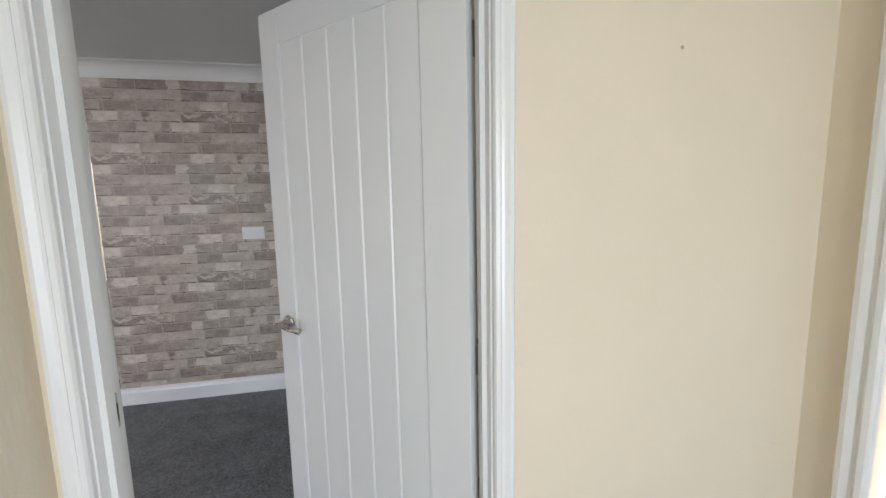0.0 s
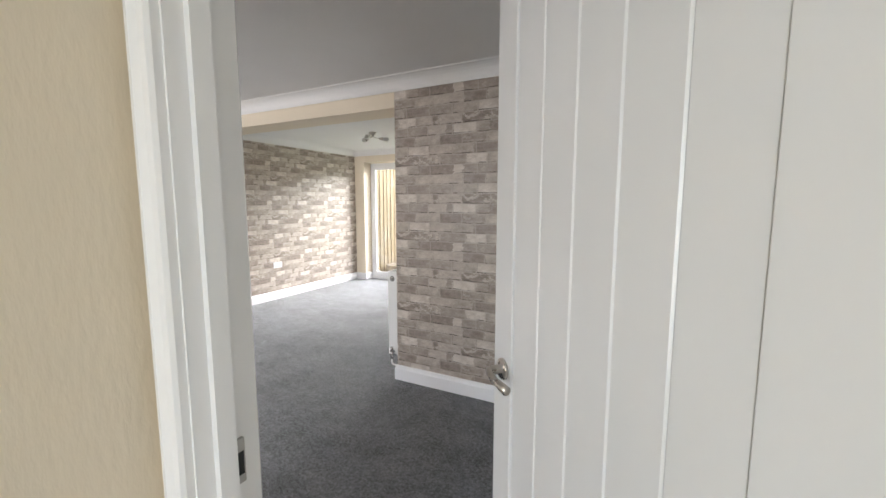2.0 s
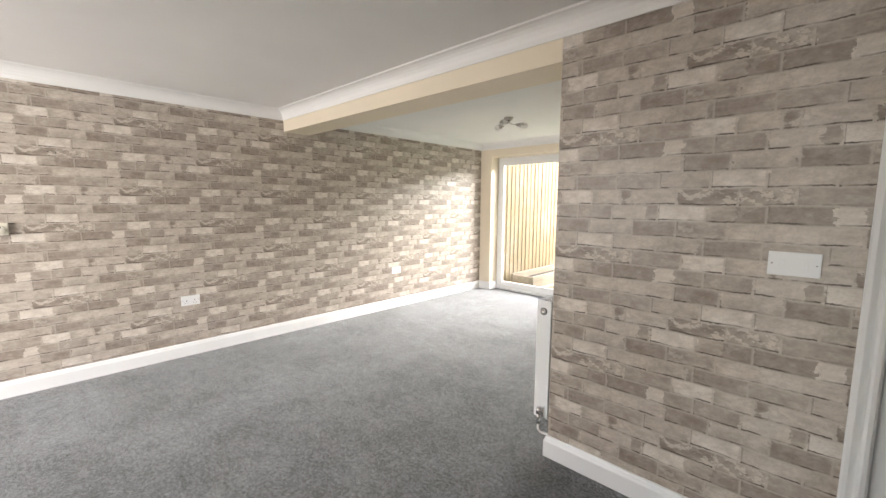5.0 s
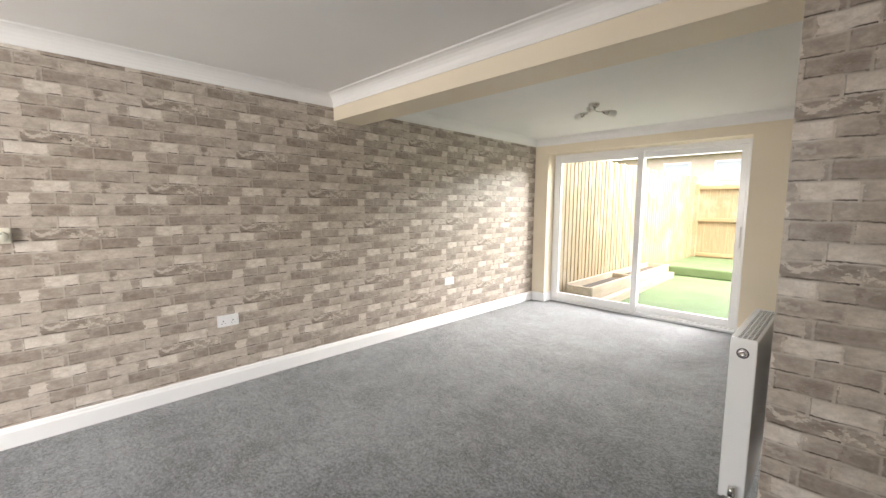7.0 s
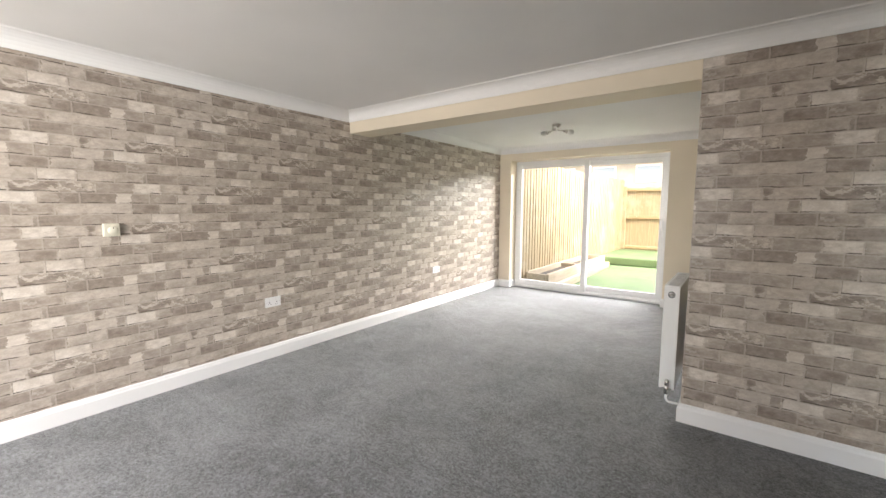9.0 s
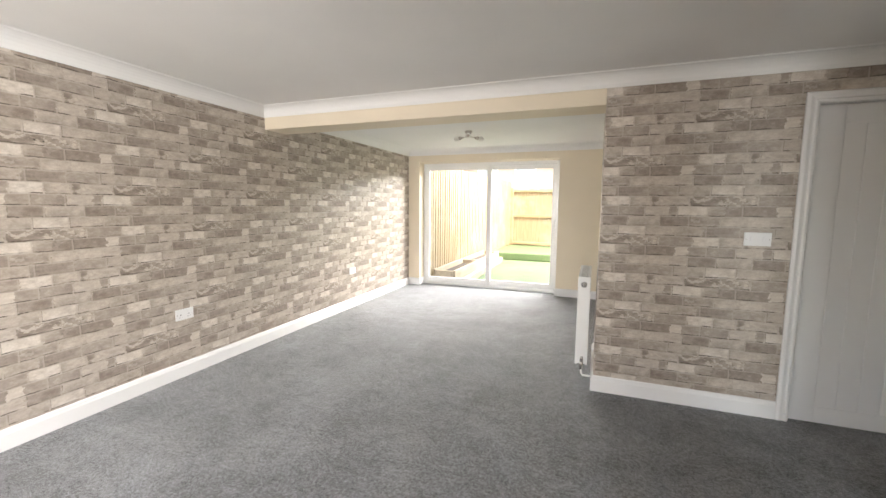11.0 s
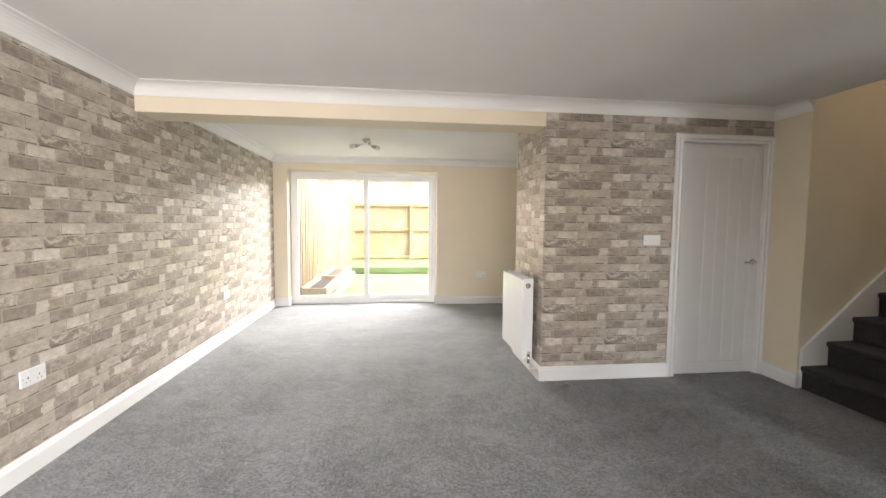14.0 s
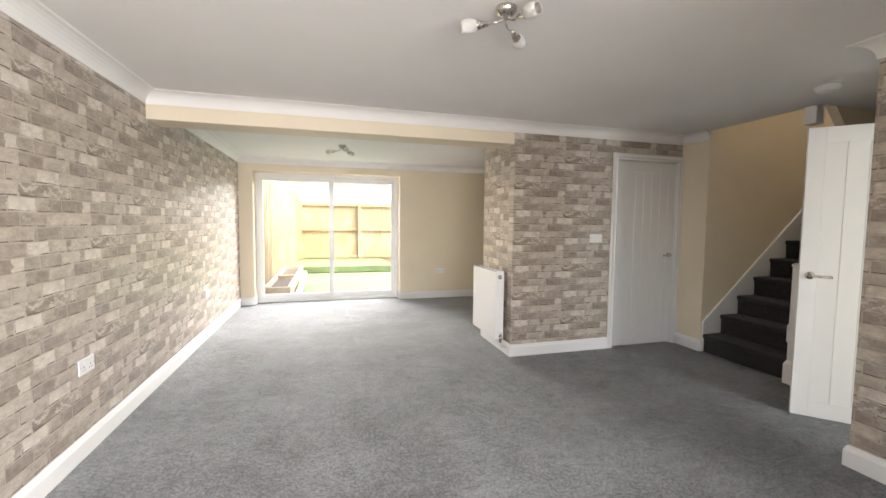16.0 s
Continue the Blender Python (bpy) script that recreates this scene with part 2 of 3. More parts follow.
def textured_paper(name, colour):
    """Painted anaglypta with upright ripples."""
    m = Nodes(name, 0.55)
    ripple = m.noise(90.0, 3, m.scaled(m.world(), (1.0, 1.0, 0.3)), 0.55)
    m.colour(m.mix(m.span(m.noise(2.3, 4), 0.35, 0.7), colour, tuple(c * 0.95 for c in colour)))
    m.bump(ripple, 0.25, 0.004)
    return m.mat


RIPPLE = textured_paper("cream_rippled_paper", (0.79, 0.695, 0.545))
CEIL = painted("white_ceiling_emulsion", (0.85, 0.84, 0.82), 0.8, 0.25, 0.03, 160)
GLOSS = painted("white_gloss_paint", (0.82, 0.815, 0.81), 0.27, 0.02, 0.0, 35)
SATIN = painted("white_satin_door_paint", (0.80, 0.80, 0.80), 0.3, 0.02, 0.0, 70)
UPVC = painted("white_upvc", (0.84, 0.84, 0.84), 0.22, 0.03, 0.02, 40)
RADW = painted("white_radiator_enamel", (0.83, 0.83, 0.82), 0.25, 0.03, 0.02, 40)
PLASTIC = painted("white_moulded_plastic", (0.82, 0.82, 0.82), 0.3, 0.02, 0.02, 40)
OLDPLASTIC = painted("ivory_plastic", (0.72, 0.69, 0.58), 0.35, 0.02, 0.03, 40)
# near-black: paints shade in holes and gaps, colours the pointer and plug ring
DARK = plain("recess_shade_and_dark_parts", (0.02, 0.02, 0.02), 0.8)
CARPET = carpet_material("grey_twist_carpet", (0.29, 0.297, 0.32), (0.019, 0.019, 0.0205), 0.35)
STAIRCARPET = carpet_material("dark_stair_carpet", (0.05, 0.046, 0.047), (0.01, 0.0095, 0.01), 0.06)
NICKEL = metal("brushed_nickel", (0.62, 0.58, 0.54), 0.28)
CHROME = metal("chrome", (0.75, 0.74, 0.73), 0.14)
STEEL = metal("worn_steel", (0.45, 0.43, 0.4), 0.4)
FENCE = timber("treated_featheredge_fence", (0.31, 0.245, 0.15), (0.2, 0.145, 0.08))
RAIL = timber("treated_fence_rail", (0.34, 0.25, 0.14), (0.22, 0.15, 0.075), 0)
SLEEPER = timber("weathered_sleeper", (0.36, 0.3, 0.22), (0.22, 0.18, 0.13), 1)
SOIL = plain("planter_soil", (0.05, 0.04, 0.032), 0.95)


def turf_material():
    m = Nodes("artificial_turf", 0.85)
    p = m.world()
    g = m.noise(120, 3, p, 0.7)
    big = m.noise(1.6, 4, p)
    m.colour(m.ramp(m.math("ADD", m.math("MULTIPLY", g, 0.6), m.math("MULTIPLY", big, 0.4)), [(0.3, (0.045, 0.08, 0.03)), (0.7, (0.115, 0.165, 0.075))]))
    m.bump(g, 0.8, 0.01)
    return m.mat


TURF = turf_material()


def glass_material():
    m = Nodes("window_glass", 0.0)
    m.colour((1.0, 1.0, 1.0))
    m.put(m.bsdf, "Transmission Weight", 1.0)
    m.put(m.bsdf, "IOR", 1.02)
    return m.mat


GLASS = glass_material()


def frosted():
    m = Nodes("frosted_glass_shade", 0.35)
    m.colour(m.mix(m.noise(30), (0.86, 0.85, 0.82), (0.8, 0.78, 0.74)))
    m.put(m.bsdf, "Transmission Weight", 0.35)
    return m.mat


FROST = frosted()

# ---- mesh helpers ----


def box(bm, x0, x1, y0, y1, z0, z1, bevel=0.0):
    m = Matrix.Translation(((x0 + x1) / 2, (y0 + y1) / 2, (z0 + z1) / 2)) @ Matrix.Diagonal((x1 - x0, y1 - y0, z1 - z0, 1))
    vs = bmesh.ops.create_cube(bm, size=1, matrix=m)["verts"]
    if bevel:
        es = list({e for v in vs for e in v.link_edges})
        bmesh.ops.bevel(bm, geom=es, offset=bevel, segments=2, affect="EDGES", profile=0.5)
    return bm


def boxes(*args, bevel=0.0):
    bm = bmesh.new()
    for a in args:
        box(bm, *a, bevel=bevel)
    return bm


def sweep(path, profile, up=(0, 0, 1), bm=None):
    """A moulding along a path with mitred corners; profile points are (out, up), out to the left of the way."""
    bm = bm or bmesh.new()
    up = Vector(up)
    P = [Vector(p) for p in path]
    rings = []
    for i, p in enumerate(P):
        t0 = (p - P[i - 1]).normalized() if i else (P[1] - p).normalized()
        t1 = (P[i + 1] - p).normalized() if i < len(P) - 1 else t0
        n0, n1 = up.cross(t0), up.cross(t1)
        n = (n0 + n1).normalized()
        n = n / max(0.2, n.dot(n0))
        rings.append([bm.verts.new(p + n * d + up * h) for d, h in profile])
    k = len(profile)
    for a, b in zip(rings, rings[1:]):
        for i in range(k):
            bm.faces.new((a[i], a[(i + 1) % k], b[(i + 1) % k], b[i]))
    bm.faces.new(rings[0])
    bm.faces.new(rings[-1][::-1])
    bmesh.ops.recalc_face_normals(bm, faces=bm.faces)
    return bm


def lathe(profile, seg=24, m=None, bm=None):
    """A turned body round z; profile points are (radius, z)."""
    bm = bm or bmesh.new()
    rings = []
    for r, z in profile:
        ring = []
        for i in range(seg):
            a = 2 * math.pi * i / seg
            v = Vector((r * math.cos(a), r * math.sin(a), z))
            ring.append(bm.verts.new(m @ v if m else v))
        rings.append(ring)
    for a, b in zip(rings, rings[1:]):
        for i in range(seg):
            bm.faces.new((a[i], a[(i + 1) % seg], b[(i + 1) % seg], b[i]))
    if profile[0][0] > 1e-4:
        bm.faces.new(rings[0][::-1])
    if profile[-1][0] > 1e-4:
        bm.faces.new(rings[-1])
    bmesh.ops.remove_doubles(bm, verts=bm.verts, dist=1e-5)
    bmesh.ops.recalc_face_normals(bm, faces=bm.faces)
    return bm


def tube(points, r, seg=10, bm=None):
    bm = bm or bmesh.new()
    P = [Vector(p) for p in points]
    rings = []
    for i, p in enumerate(P):
        t = (P[min(i + 1, len(P) - 1)] - P[max(i - 1, 0)]).normalized()
        a = t.orthogonal().normalized() if not rings else (ref - t * ref.dot(t)).normalized()
        ref = a
        b = t.cross(a)
        rr = r[i] if isinstance(r, (list, tuple)) else r
        rings.append([bm.verts.new(p + (a * math.cos(2 * math.pi * k / seg) + b * math.sin(2 * math.pi * k / seg)) * rr) for k in range(seg)])
    for a, b in zip(rings, rings[1:]):
        for i in range(seg):
            bm.faces.new((a[i], a[(i + 1) % seg], b[(i + 1) % seg], b[i]))
    bm.faces.new(rings[0][::-1])
    bm.faces.new(rings[-1])
    bmesh.ops.recalc_face_normals(bm, faces=bm.faces)
    return bm


def part(name, bm, material, parent=None, label="", smooth=False):
    me = bpy.data.meshes.new(name)
    bm.to_mesh(me)
    bm.free()
    me.materials.append(material)
    if smooth:
        me.polygons.foreach_set("use_smooth", [True] * len(me.polygons))
        me.update()
    ob = new(name, me)
    if parent is not None:
        ob.parent = parent
    if label:
        tagged(ob, label)
    return ob


def structure(name, bm, material, label, category):
    return tagged(part(name, bm, material), label, category, kind="structure")


def thing(name, m, label, category, group=""):
    e = new(name)
    e.matrix_world = m
    e.empty_display_size = 0.1
    return tagged(e, label, category, group)


# ---- large structure ----
CEILING, COVE = 2.29, 0.085
WEST, BRICK_X, BRICK_Y = -4.59, -1.53, 3.08
FAR_Y, STUB_X, HALL_Y0, HALL_Y1 = 6.30, -0.493, 0.835, 0.93
STAIR_Y0, STAIR_Y1, RET_X = 1.86, 2.75, 0.49
TOP = 4.7

# floor: one sheet of carpet, thickened downwards
structure("floor", boxes((WEST - 0.1, 2.8, FRONT_Y, FAR_Y + 0.2, -0.12, 0.0)), CARPET, "mottled mid-grey twist pile carpet, fitted wall to wall", "carpet")

structure("wall_west", boxes((WEST - 0.2, WEST, FRONT_Y - 0.2, FAR_Y + 0.28, -0.12, 2.45)), PAPER_Y, "long wall papered in taupe brick-effect wallpaper", "wall")

PX0, PX1, PZ1 = -4.385, -2.095, 2.095
bm = boxes((WEST, PX0, FAR_Y, FAR_Y + 0.28, -0.12, 2.45), (PX1, 0.62, FAR_Y, FAR_Y + 0.28, -0.12, 2.45), (PX0, PX1, FAR_Y, FAR_Y + 0.28, PZ1, 2.45))
structure("wall_north", bm, CREAM, "cream painted end wall round the patio door opening", "wall")

structure("wall_dining_east", boxes((0.5, 0.62, 3.95, FAR_Y, -0.12, 2.45)), CREAM, "plain cream painted wall", "wall")
structure("wall_dining_south", boxes((BRICK_X + 0.1, 0.62, 3.75, 3.85, -0.12, 2.45)), CREAM, "plain cream painted wall behind the cupboard", "wall")

# unseen upper wall, added to cast shade on the garden near the house
structure("wall_north_upper_unseen", boxes((WEST - 0.2, 2.8, FAR_Y + 0.02, FAR_Y + 0.28, 2.45, 5.2)), CREAM, "plain unseen upper wall of the house, added to shade the near garden", "wall")

# papered cupboard block beside the door
DX0, DX1, DZ = -0.335, 0.43, 2.0
structure("wall_brick_side", boxes((BRICK_X, BRICK_X + 0.1, BRICK_Y + 0.1, 3.85, -0.12, 2.45)), PAPER_Y, "short return wall in taupe brick-effect wallpaper", "wall")
bm = boxes((BRICK_X, DX0 - 0.02, BRICK_Y, BRICK_Y + 0.1, -0.12, 2.45), (DX1 + 0.02, RET_X, BRICK_Y, BRICK_Y + 0.1, -0.12, 2.45), (DX0 - 0.02, DX1 + 0.02, BRICK_Y, BRICK_Y + 0.1, DZ + 0.02, 2.45))
structure("wall_brick_front", bm, PAPER_X, "taupe brick-effect papered wall with a cottage door", "wall")

# cream return and staircase walls
structure("wall_return", boxes((RET_X, RET_X + 0.1, STAIR_Y1 + 0.1, BRICK_Y + 0.1, -0.12, 2.45)), CREAM, "narrow cream painted return beside the door", "wall")
structure("wall_stair_north", boxes((RET_X, 2.8, STAIR_Y1, STAIR_Y1 + 0.1, -0.12, TOP)), CREAM, "cream painted staircase wall", "wall")
structure("wall_stair_east", boxes((2.7, 2.8, HALL_Y1, STAIR_Y1, -0.12, TOP)), CREAM, "cream painted wall at the half landing", "wall")
# near wall of the flight, its upper corner cut off at a slant
bm = bmesh.new()
NW = 0.88
outline = [(NW, 0.0), (2.7, 0.0), (2.7, TOP), (0.52, TOP), (0.52, 2.40), (0.66, 2.29), (NW, 2.02)]
lo = [bm.verts.new((x, 1.79, z)) for x, z in outline]
hi = [bm.verts.new((x, 1.86, z)) for x, z in outline]
bm.faces.new(lo)
bm.faces.new(hi[::-1])
for i in range(len(outline)):
    j = (i + 1) % len(outline)
    bm.faces.new((lo[i], hi[i], hi[j], lo[j]))
bmesh.ops.recalc_face_normals(bm, faces=bm.faces)
structure("wall_stair_south", bm, CREAM, "cream painted partition beside the stairs", "wall")
structure("wall_well_west", boxes((0.42, 0.52, STAIR_Y0, STAIR_Y1, CEILING + 0.1, TOP)), CREAM, "cream painted edge of the stairwell above", "wall")
structure("ceiling_stairwell", boxes((0.42, 2.8, 1.79, STAIR_Y1 + 0.1, TOP, TOP + 0.1)), CEIL, "white ceiling over the stairwell", "ceiling")

# hall
HX0, HX1 = -0.372, 0.442
HW, HE = -0.425, 1.32
structure("wall_hall_west", boxes((STUB_X, HW - 0.03, FRONT_Y, HALL_Y1, -0.12, 2.45)), PAPER_Y, "brick-effect papered side of the hall partition", "wall")
structure("wall_hall_lining", boxes((HW - 0.03, HW, FRONT_Y, HALL_Y0, -0.12, 2.45)), RIPPLE, "cream textured hall wall beside the door", "wall")
bm = boxes((HW - 0.03, HX0, HALL_Y0, HALL_Y1, -0.12, 2.45), (HX1, 2.7, HALL_Y0, HALL_Y1, -0.12, 2.45), (HX0, HX1, HALL_Y0, HALL_Y1, 2.03, 2.45))
structure("wall_hall_north", bm, CREAM, "cream painted hall wall with the doorway into the room", "wall")
EY0, EY1 = -0.15, 0.68
bm = boxes((HE, HE + 0.1, FRONT_Y, EY0, -0.12, 2.45), (HE, HE + 0.1, EY1, HALL_Y0, -0.12, 2.45), (HE, HE + 0.1, EY0, EY1, 2.03, 2.45))
structure("wall_hall_east", bm, CREAM, "cream painted hall wall with a white door frame", "wall")

# front wall with its window and glazed front door
bm = boxes((WEST, -4.25, FRONT_Y - 0.2, FRONT_Y, -0.12, 2.45), (-4.25, -1.85, FRONT_Y - 0.2, FRONT_Y, -0.12, 0.8), (-4.25, -1.85, FRONT_Y - 0.2, FRONT_Y, 2.1, 2.45),
           (-1.85, 0.0, FRONT_Y - 0.2, FRONT_Y, -0.12, 2.45), (0.0, 0.8, FRONT_Y - 0.2, FRONT_Y, 2.0, 2.45), (0.8, HE + 0.1, FRONT_Y - 0.2, FRONT_Y, -0.12, 2.45), (0.0, 0.8, FRONT_Y - 0.2, FRONT_Y, -0.12, 0.25))
structure("wall_south", bm, CREAM, "cream painted front wall with window", "wall")

# ceilings
bm = boxes((WEST - 0.2, 0.52, FRONT_Y - 0.2, BRICK_Y + 0.02, CEILING, 2.45), (0.52, 2.8, FRONT_Y - 0.2, 1.79, CEILING, 2.45))
structure("ceiling", bm, CEIL, "smooth white painted ceiling", "ceiling")
structure("ceiling_dining", boxes((WEST - 0.2, 0.62, BRICK_Y + 0.02, FAR_Y + 0.28, CEILING + 0.005, 2.45)), CEIL, "smooth white ceiling of the dining end", "ceiling")
BEAM_Y = 3.36
structure("beam", boxes((WEST, BRICK_X, BRICK_Y, BEAM_Y, 2.085, CEILING), bevel=0.004), CREAM, "cream painted downstand beam between the two ends", "beam")

# coving
cove = [(0.0, -COVE - 0.008), (0.008, -COVE - 0.008)] + [(0.008 + COVE * (1 - math.cos(radians(q))), -0.008 - COVE * (1 - math.sin(radians(q)))) for q in range(0, 91, 15)] + [(COVE + 0.014, -0.001), (0.0, -0.001)]
C = CEILING
structure("coving_living", sweep([(0.8, HALL_Y1, C), (STUB_X, HALL_Y1, C), (STUB_X, FRONT_Y, C), (WEST, FRONT_Y, C), (WEST, BRICK_Y, C), (RET_X, BRICK_Y, C), (RET_X, STAIR_Y1 - 0.002, C)][::-1], cove), CEIL, "white plaster coving round the living end", "coving")
structure("coving_dining", sweep([(BRICK_X, BEAM_Y, C + 0.005), (WEST, BEAM_Y, C + 0.005), (WEST, FAR_Y, C + 0.005), (0.5, FAR_Y, C + 0.005), (0.5, 3.85, C + 0.005)][::-1], cove), CEIL, "white plaster coving round the dining end", "coving")

# skirting boards
SK = [(0, 0), (0.018, 0), (0.018, 0.088), (0.015, 0.096), (0.0125, 0.1), (0.012, 0.106), (0.008, 0.114), (0, 0.118)]


def skirting(name, *path, mat=GLOSS):
    return structure(name, sweep([(x, y, 0.0) for x, y in path], SK), mat, "white gloss moulded skirting board", "skirting board")


skirting("baseboard_west", (PX0, FAR_Y + 0.19), (PX0, FAR_Y), (WEST, FAR_Y), (WEST, FRONT_Y))
skirting("baseboard_north", (0.5, FAR_Y), (PX1, FAR_Y), (PX1, FAR_Y + 0.19))
skirting("baseboard_brick", (DX0 - 0.073, BRICK_Y), (BRICK_X, BRICK_Y), (BRICK_X, 3.85))
skirting("baseboard_return", (RET_X + 0.02, STAIR_Y1), (RET_X, STAIR_Y1), (RET_X, BRICK_Y))
skirting("baseboard_hall_side", (STUB_X, FRONT_Y), (STUB_X, HALL_Y1), (HX0 - 0.075, HALL_Y1))

# architraves and door linings
ARC = [(0, 0), (0.0, 0.012), (0.006, 0.018), (0.018, 0.02), (0.026, 0.014), (0.034, 0.015), (0.05, 0.021), (0.062, 0.02), (0.068, 0.013), (0.068, 0)]


def architrave(name, x0, x1, z1, y, face, wide=1.0):
    """Moulding round three sides of an opening in a wall along x; face is -1 or 1, the way that it looks along y."""
    p = [(x0, y, 0), (x0, y, z1), (x1, y, z1), (x1, y, 0)]
    if face > 0:
        p = p[::-1]
    return structure(name, sweep(p, [(a * wide, h) for a, h in ARC], (0, face, 0)), GLOSS, "white gloss moulded architrave round the doorway", "architrave")


def lining(name, x0, x1, z1, y0, y1, stop):
    bm = boxes((x0 - 0.016, x0, y0, y1, 0, z1), (x1, x1 + 0.016, y0, y1, 0, z1), (x0 - 0.016, x1 + 0.016, y0, y1, z1, z1 + 0.018))
    box(bm, x0, x0 + 0.012, stop, stop + 0.03, 0, z1)
    box(bm, x1 - 0.012, x1, stop, stop + 0.03, 0, z1)
    box(bm, x0, x1, stop, stop + 0.03, z1 - 0.012, z1)
    return structure(name, bm, GLOSS, "white gloss door lining with planted stop", "door frame")


architrave("trim_cupboard_door", DX0 - 0.004, DX1 + 0.004, DZ + 0.002, BRICK_Y, -1)
lining("frame_cupboard_door", DX0, DX1, DZ, BRICK_Y, BRICK_Y + 0.1, BRICK_Y + 0.05)
architrave("trim_hall_door", HX0 + 0.012, HX1 - 0.012, 2.012, HALL_Y0, -1, 0.7)
architrave("trim_hall_door_inner", HX0 + 0.012, HX1 - 0.012, 2.012, HALL_Y1, 1)
lining("frame_hall_door", HX0 + 0.016, HX1 - 0.016, 2.01, HALL_Y0, HALL_Y1, HALL_Y0 + 0.028)
bm = sweep([(HE, EY1 - 0.01, 0), (HE, EY1 - 0.01, 2.01), (HE, EY0 + 0.01, 2.01), (HE, EY0 + 0.01, 0)], ARC, (-1, 0, 0))
structure("trim_hall_side_door", bm, GLOSS, "white gloss moulded architrave of a side door", "architrave")


# ---- doors ----
def lever(parent, x, z, y, out, toward):
    """Rose and lever on one face. out: the way along y; toward: the way along x that the lever points."""
    turn = Matrix.Translation((x, y, z)) @ Matrix.Rotation(radians(-90 * out), 4, "X")
    h = part("door_handle", lathe([(0.026, 0), (0.026, 0.006), (0.023, 0.0085), (0.012, 0.009), (0.011, 0.03), (0.0, 0.03)], 24, turn), NICKEL, parent, "brushed nickel lever handle on a round rose", True)
    yy = y + out * 0.042
    bm = tube([(x, y + out * 0.025, z), (x, yy - out * 0.004, z), (x + toward * 0.012, yy, z), (x + toward * 0.05, yy + out * 0.004, z - 0.002), (x + toward * 0.105, yy, z - 0.003)], [0.009, 0.0095, 0.009, 0.0085, 0.011], 12)
    part("lever", bm, NICKEL, h, "", True)
    return h


def cottage_door(name, m, w, label, hinges=True):
    """A framed, boarded door; local x runs from the hinge edge to the free edge, the leaf is 35 mm thick about y = 0."""
    d = thing(name, m, label, "door")
    H0, H1, T = 0.008, 1.985, 0.0175
    st, sf, top, bot = 0.13, 0.092, 0.105, 0.105
    bm = boxes((0, st, -T, T, H0, H1), (w - sf, w, -T, T, H0, H1), (st, w - sf, -T, T, H1 - top, H1), (st, w - sf, -T, T, H0, H0 + bot), bevel=0.002)
    part("frame", bm, SATIN, d)
    n = 5
    bw = (w - st - sf) / n
    for i in range(n):
        x0 = st + i * bw
        bm = bmesh.new()
        box(bm, x0 + 0.0004, x0 + bw - 0.0004, -0.0125, 0.0125, H0 + bot - 0.002, H1 - top + 0.002)
        es = [e for e in bm.edges if abs(e.verts[0].co.z - e.verts[1].co.z) > 1]
        bmesh.ops.bevel(bm, geom=es, offset=0.0033, segments=1, affect="EDGES")
        part("board", bm, SATIN, d)
    for out in (-1, 1):
        lever(d, w - 0.055, 0.99, out * T, out, -1)
    if hinges:
        for z in (0.22, 1.0, 1.755):
            bm = tube([(-0.003, -T - 0.002, z - 0.038), (-0.003, -T - 0.002, z + 0.038)], 0.005, 12)
            box(bm, -0.0025, -0.0005, -T - 0.002, -T + 0.008, z - 0.038, z + 0.038)
            part("hinge", bm, STEEL, d, "tarnished steel butt hinge")
    return d


cottage_door("door_1", pose(DX0 + 0.003, BRICK_Y + 0.0325, 0), DX1 - DX0 - 0.006, "closed white boarded cottage door in the papered wall", hinges=False)
# entrance leaf, hinged on the far jamb and standing half open into the room
HINGE = (0.412, 0.924)
OPEN = 134
cottage_door("door_2", Matrix.Translation((*HINGE, 0)) @ pose(0, 0, 0, 0, 0, OPEN), 0.768, "white boarded cottage door standing half open into the room")
d3 = cottage_door("door_3", pose(HE + 0.05, EY0 + 0.02, 0, 0, 0, 90), EY1 - EY0 - 0.04, "closed white boarded door in the hall side wall", hinges=False)

# strike plate on the latch jamb
sp = thing("strike_plate", pose(HX0 + 0.016, HALL_Y1 - 0.035, 0.985), "worn steel strike plate chipped out of the painted jamb", "strike plate")
part("plate", boxes((0.0, 0.007, -0.018, 0.014, -0.037, 0.037), bevel=0.001), STEEL, sp)
# raised near-black block paints the shade inside the latch hole
part("latch_hole", boxes((0.0035, 0.0078, -0.0184, 0.011, -0.022, 0.016)), DARK, sp)


# ---- patio door ----
def frame_bm(x0, x1, z0, z1, y0, y1, w, bevel=0.004, wb=None):
    wb = wb or w
    return boxes((x0, x0 + w, y0, y1, z0, z1), (x1 - w, x1, y0, y1, z0, z1), (x0 + w, x1 - w, y0, y1, z1 - w, z1), (x0 + w, x1 - w, y0, y1, z0, z0 + wb), bevel=bevel)


FY = FAR_Y + 0.185
pd = tagged(new("window_1"), "white plastic sliding patio door with two clear panes", "patio door", kind="structure")
part("window_frame", frame_bm(PX0 + 0.004, PX1 - 0.004, 0.0, PZ1 - 0.01, FY, FY + 0.085, 0.05, wb=0.045), UPVC, pd)
part("window_sill", boxes((PX0 + 0.004, PX1 - 0.004, FY - 0.03, FY + 0.02, 0.0, 0.03), bevel=0.004), UPVC, pd, "white plastic threshold strip")
MID = -3.22
sash_l = part("sash", frame_bm(PX0 + 0.045, MID + 0.04, 0.045, PZ1 - 0.055, FY - 0.012, FY + 0.03, 0.072, wb=0.085), UPVC, pd, "white sliding sash in front")
part("pane", boxes((PX0 + 0.115, MID - 0.03, FY + 0.006, FY + 0.012, 0.125, PZ1 - 0.125)), GLASS, sash_l)
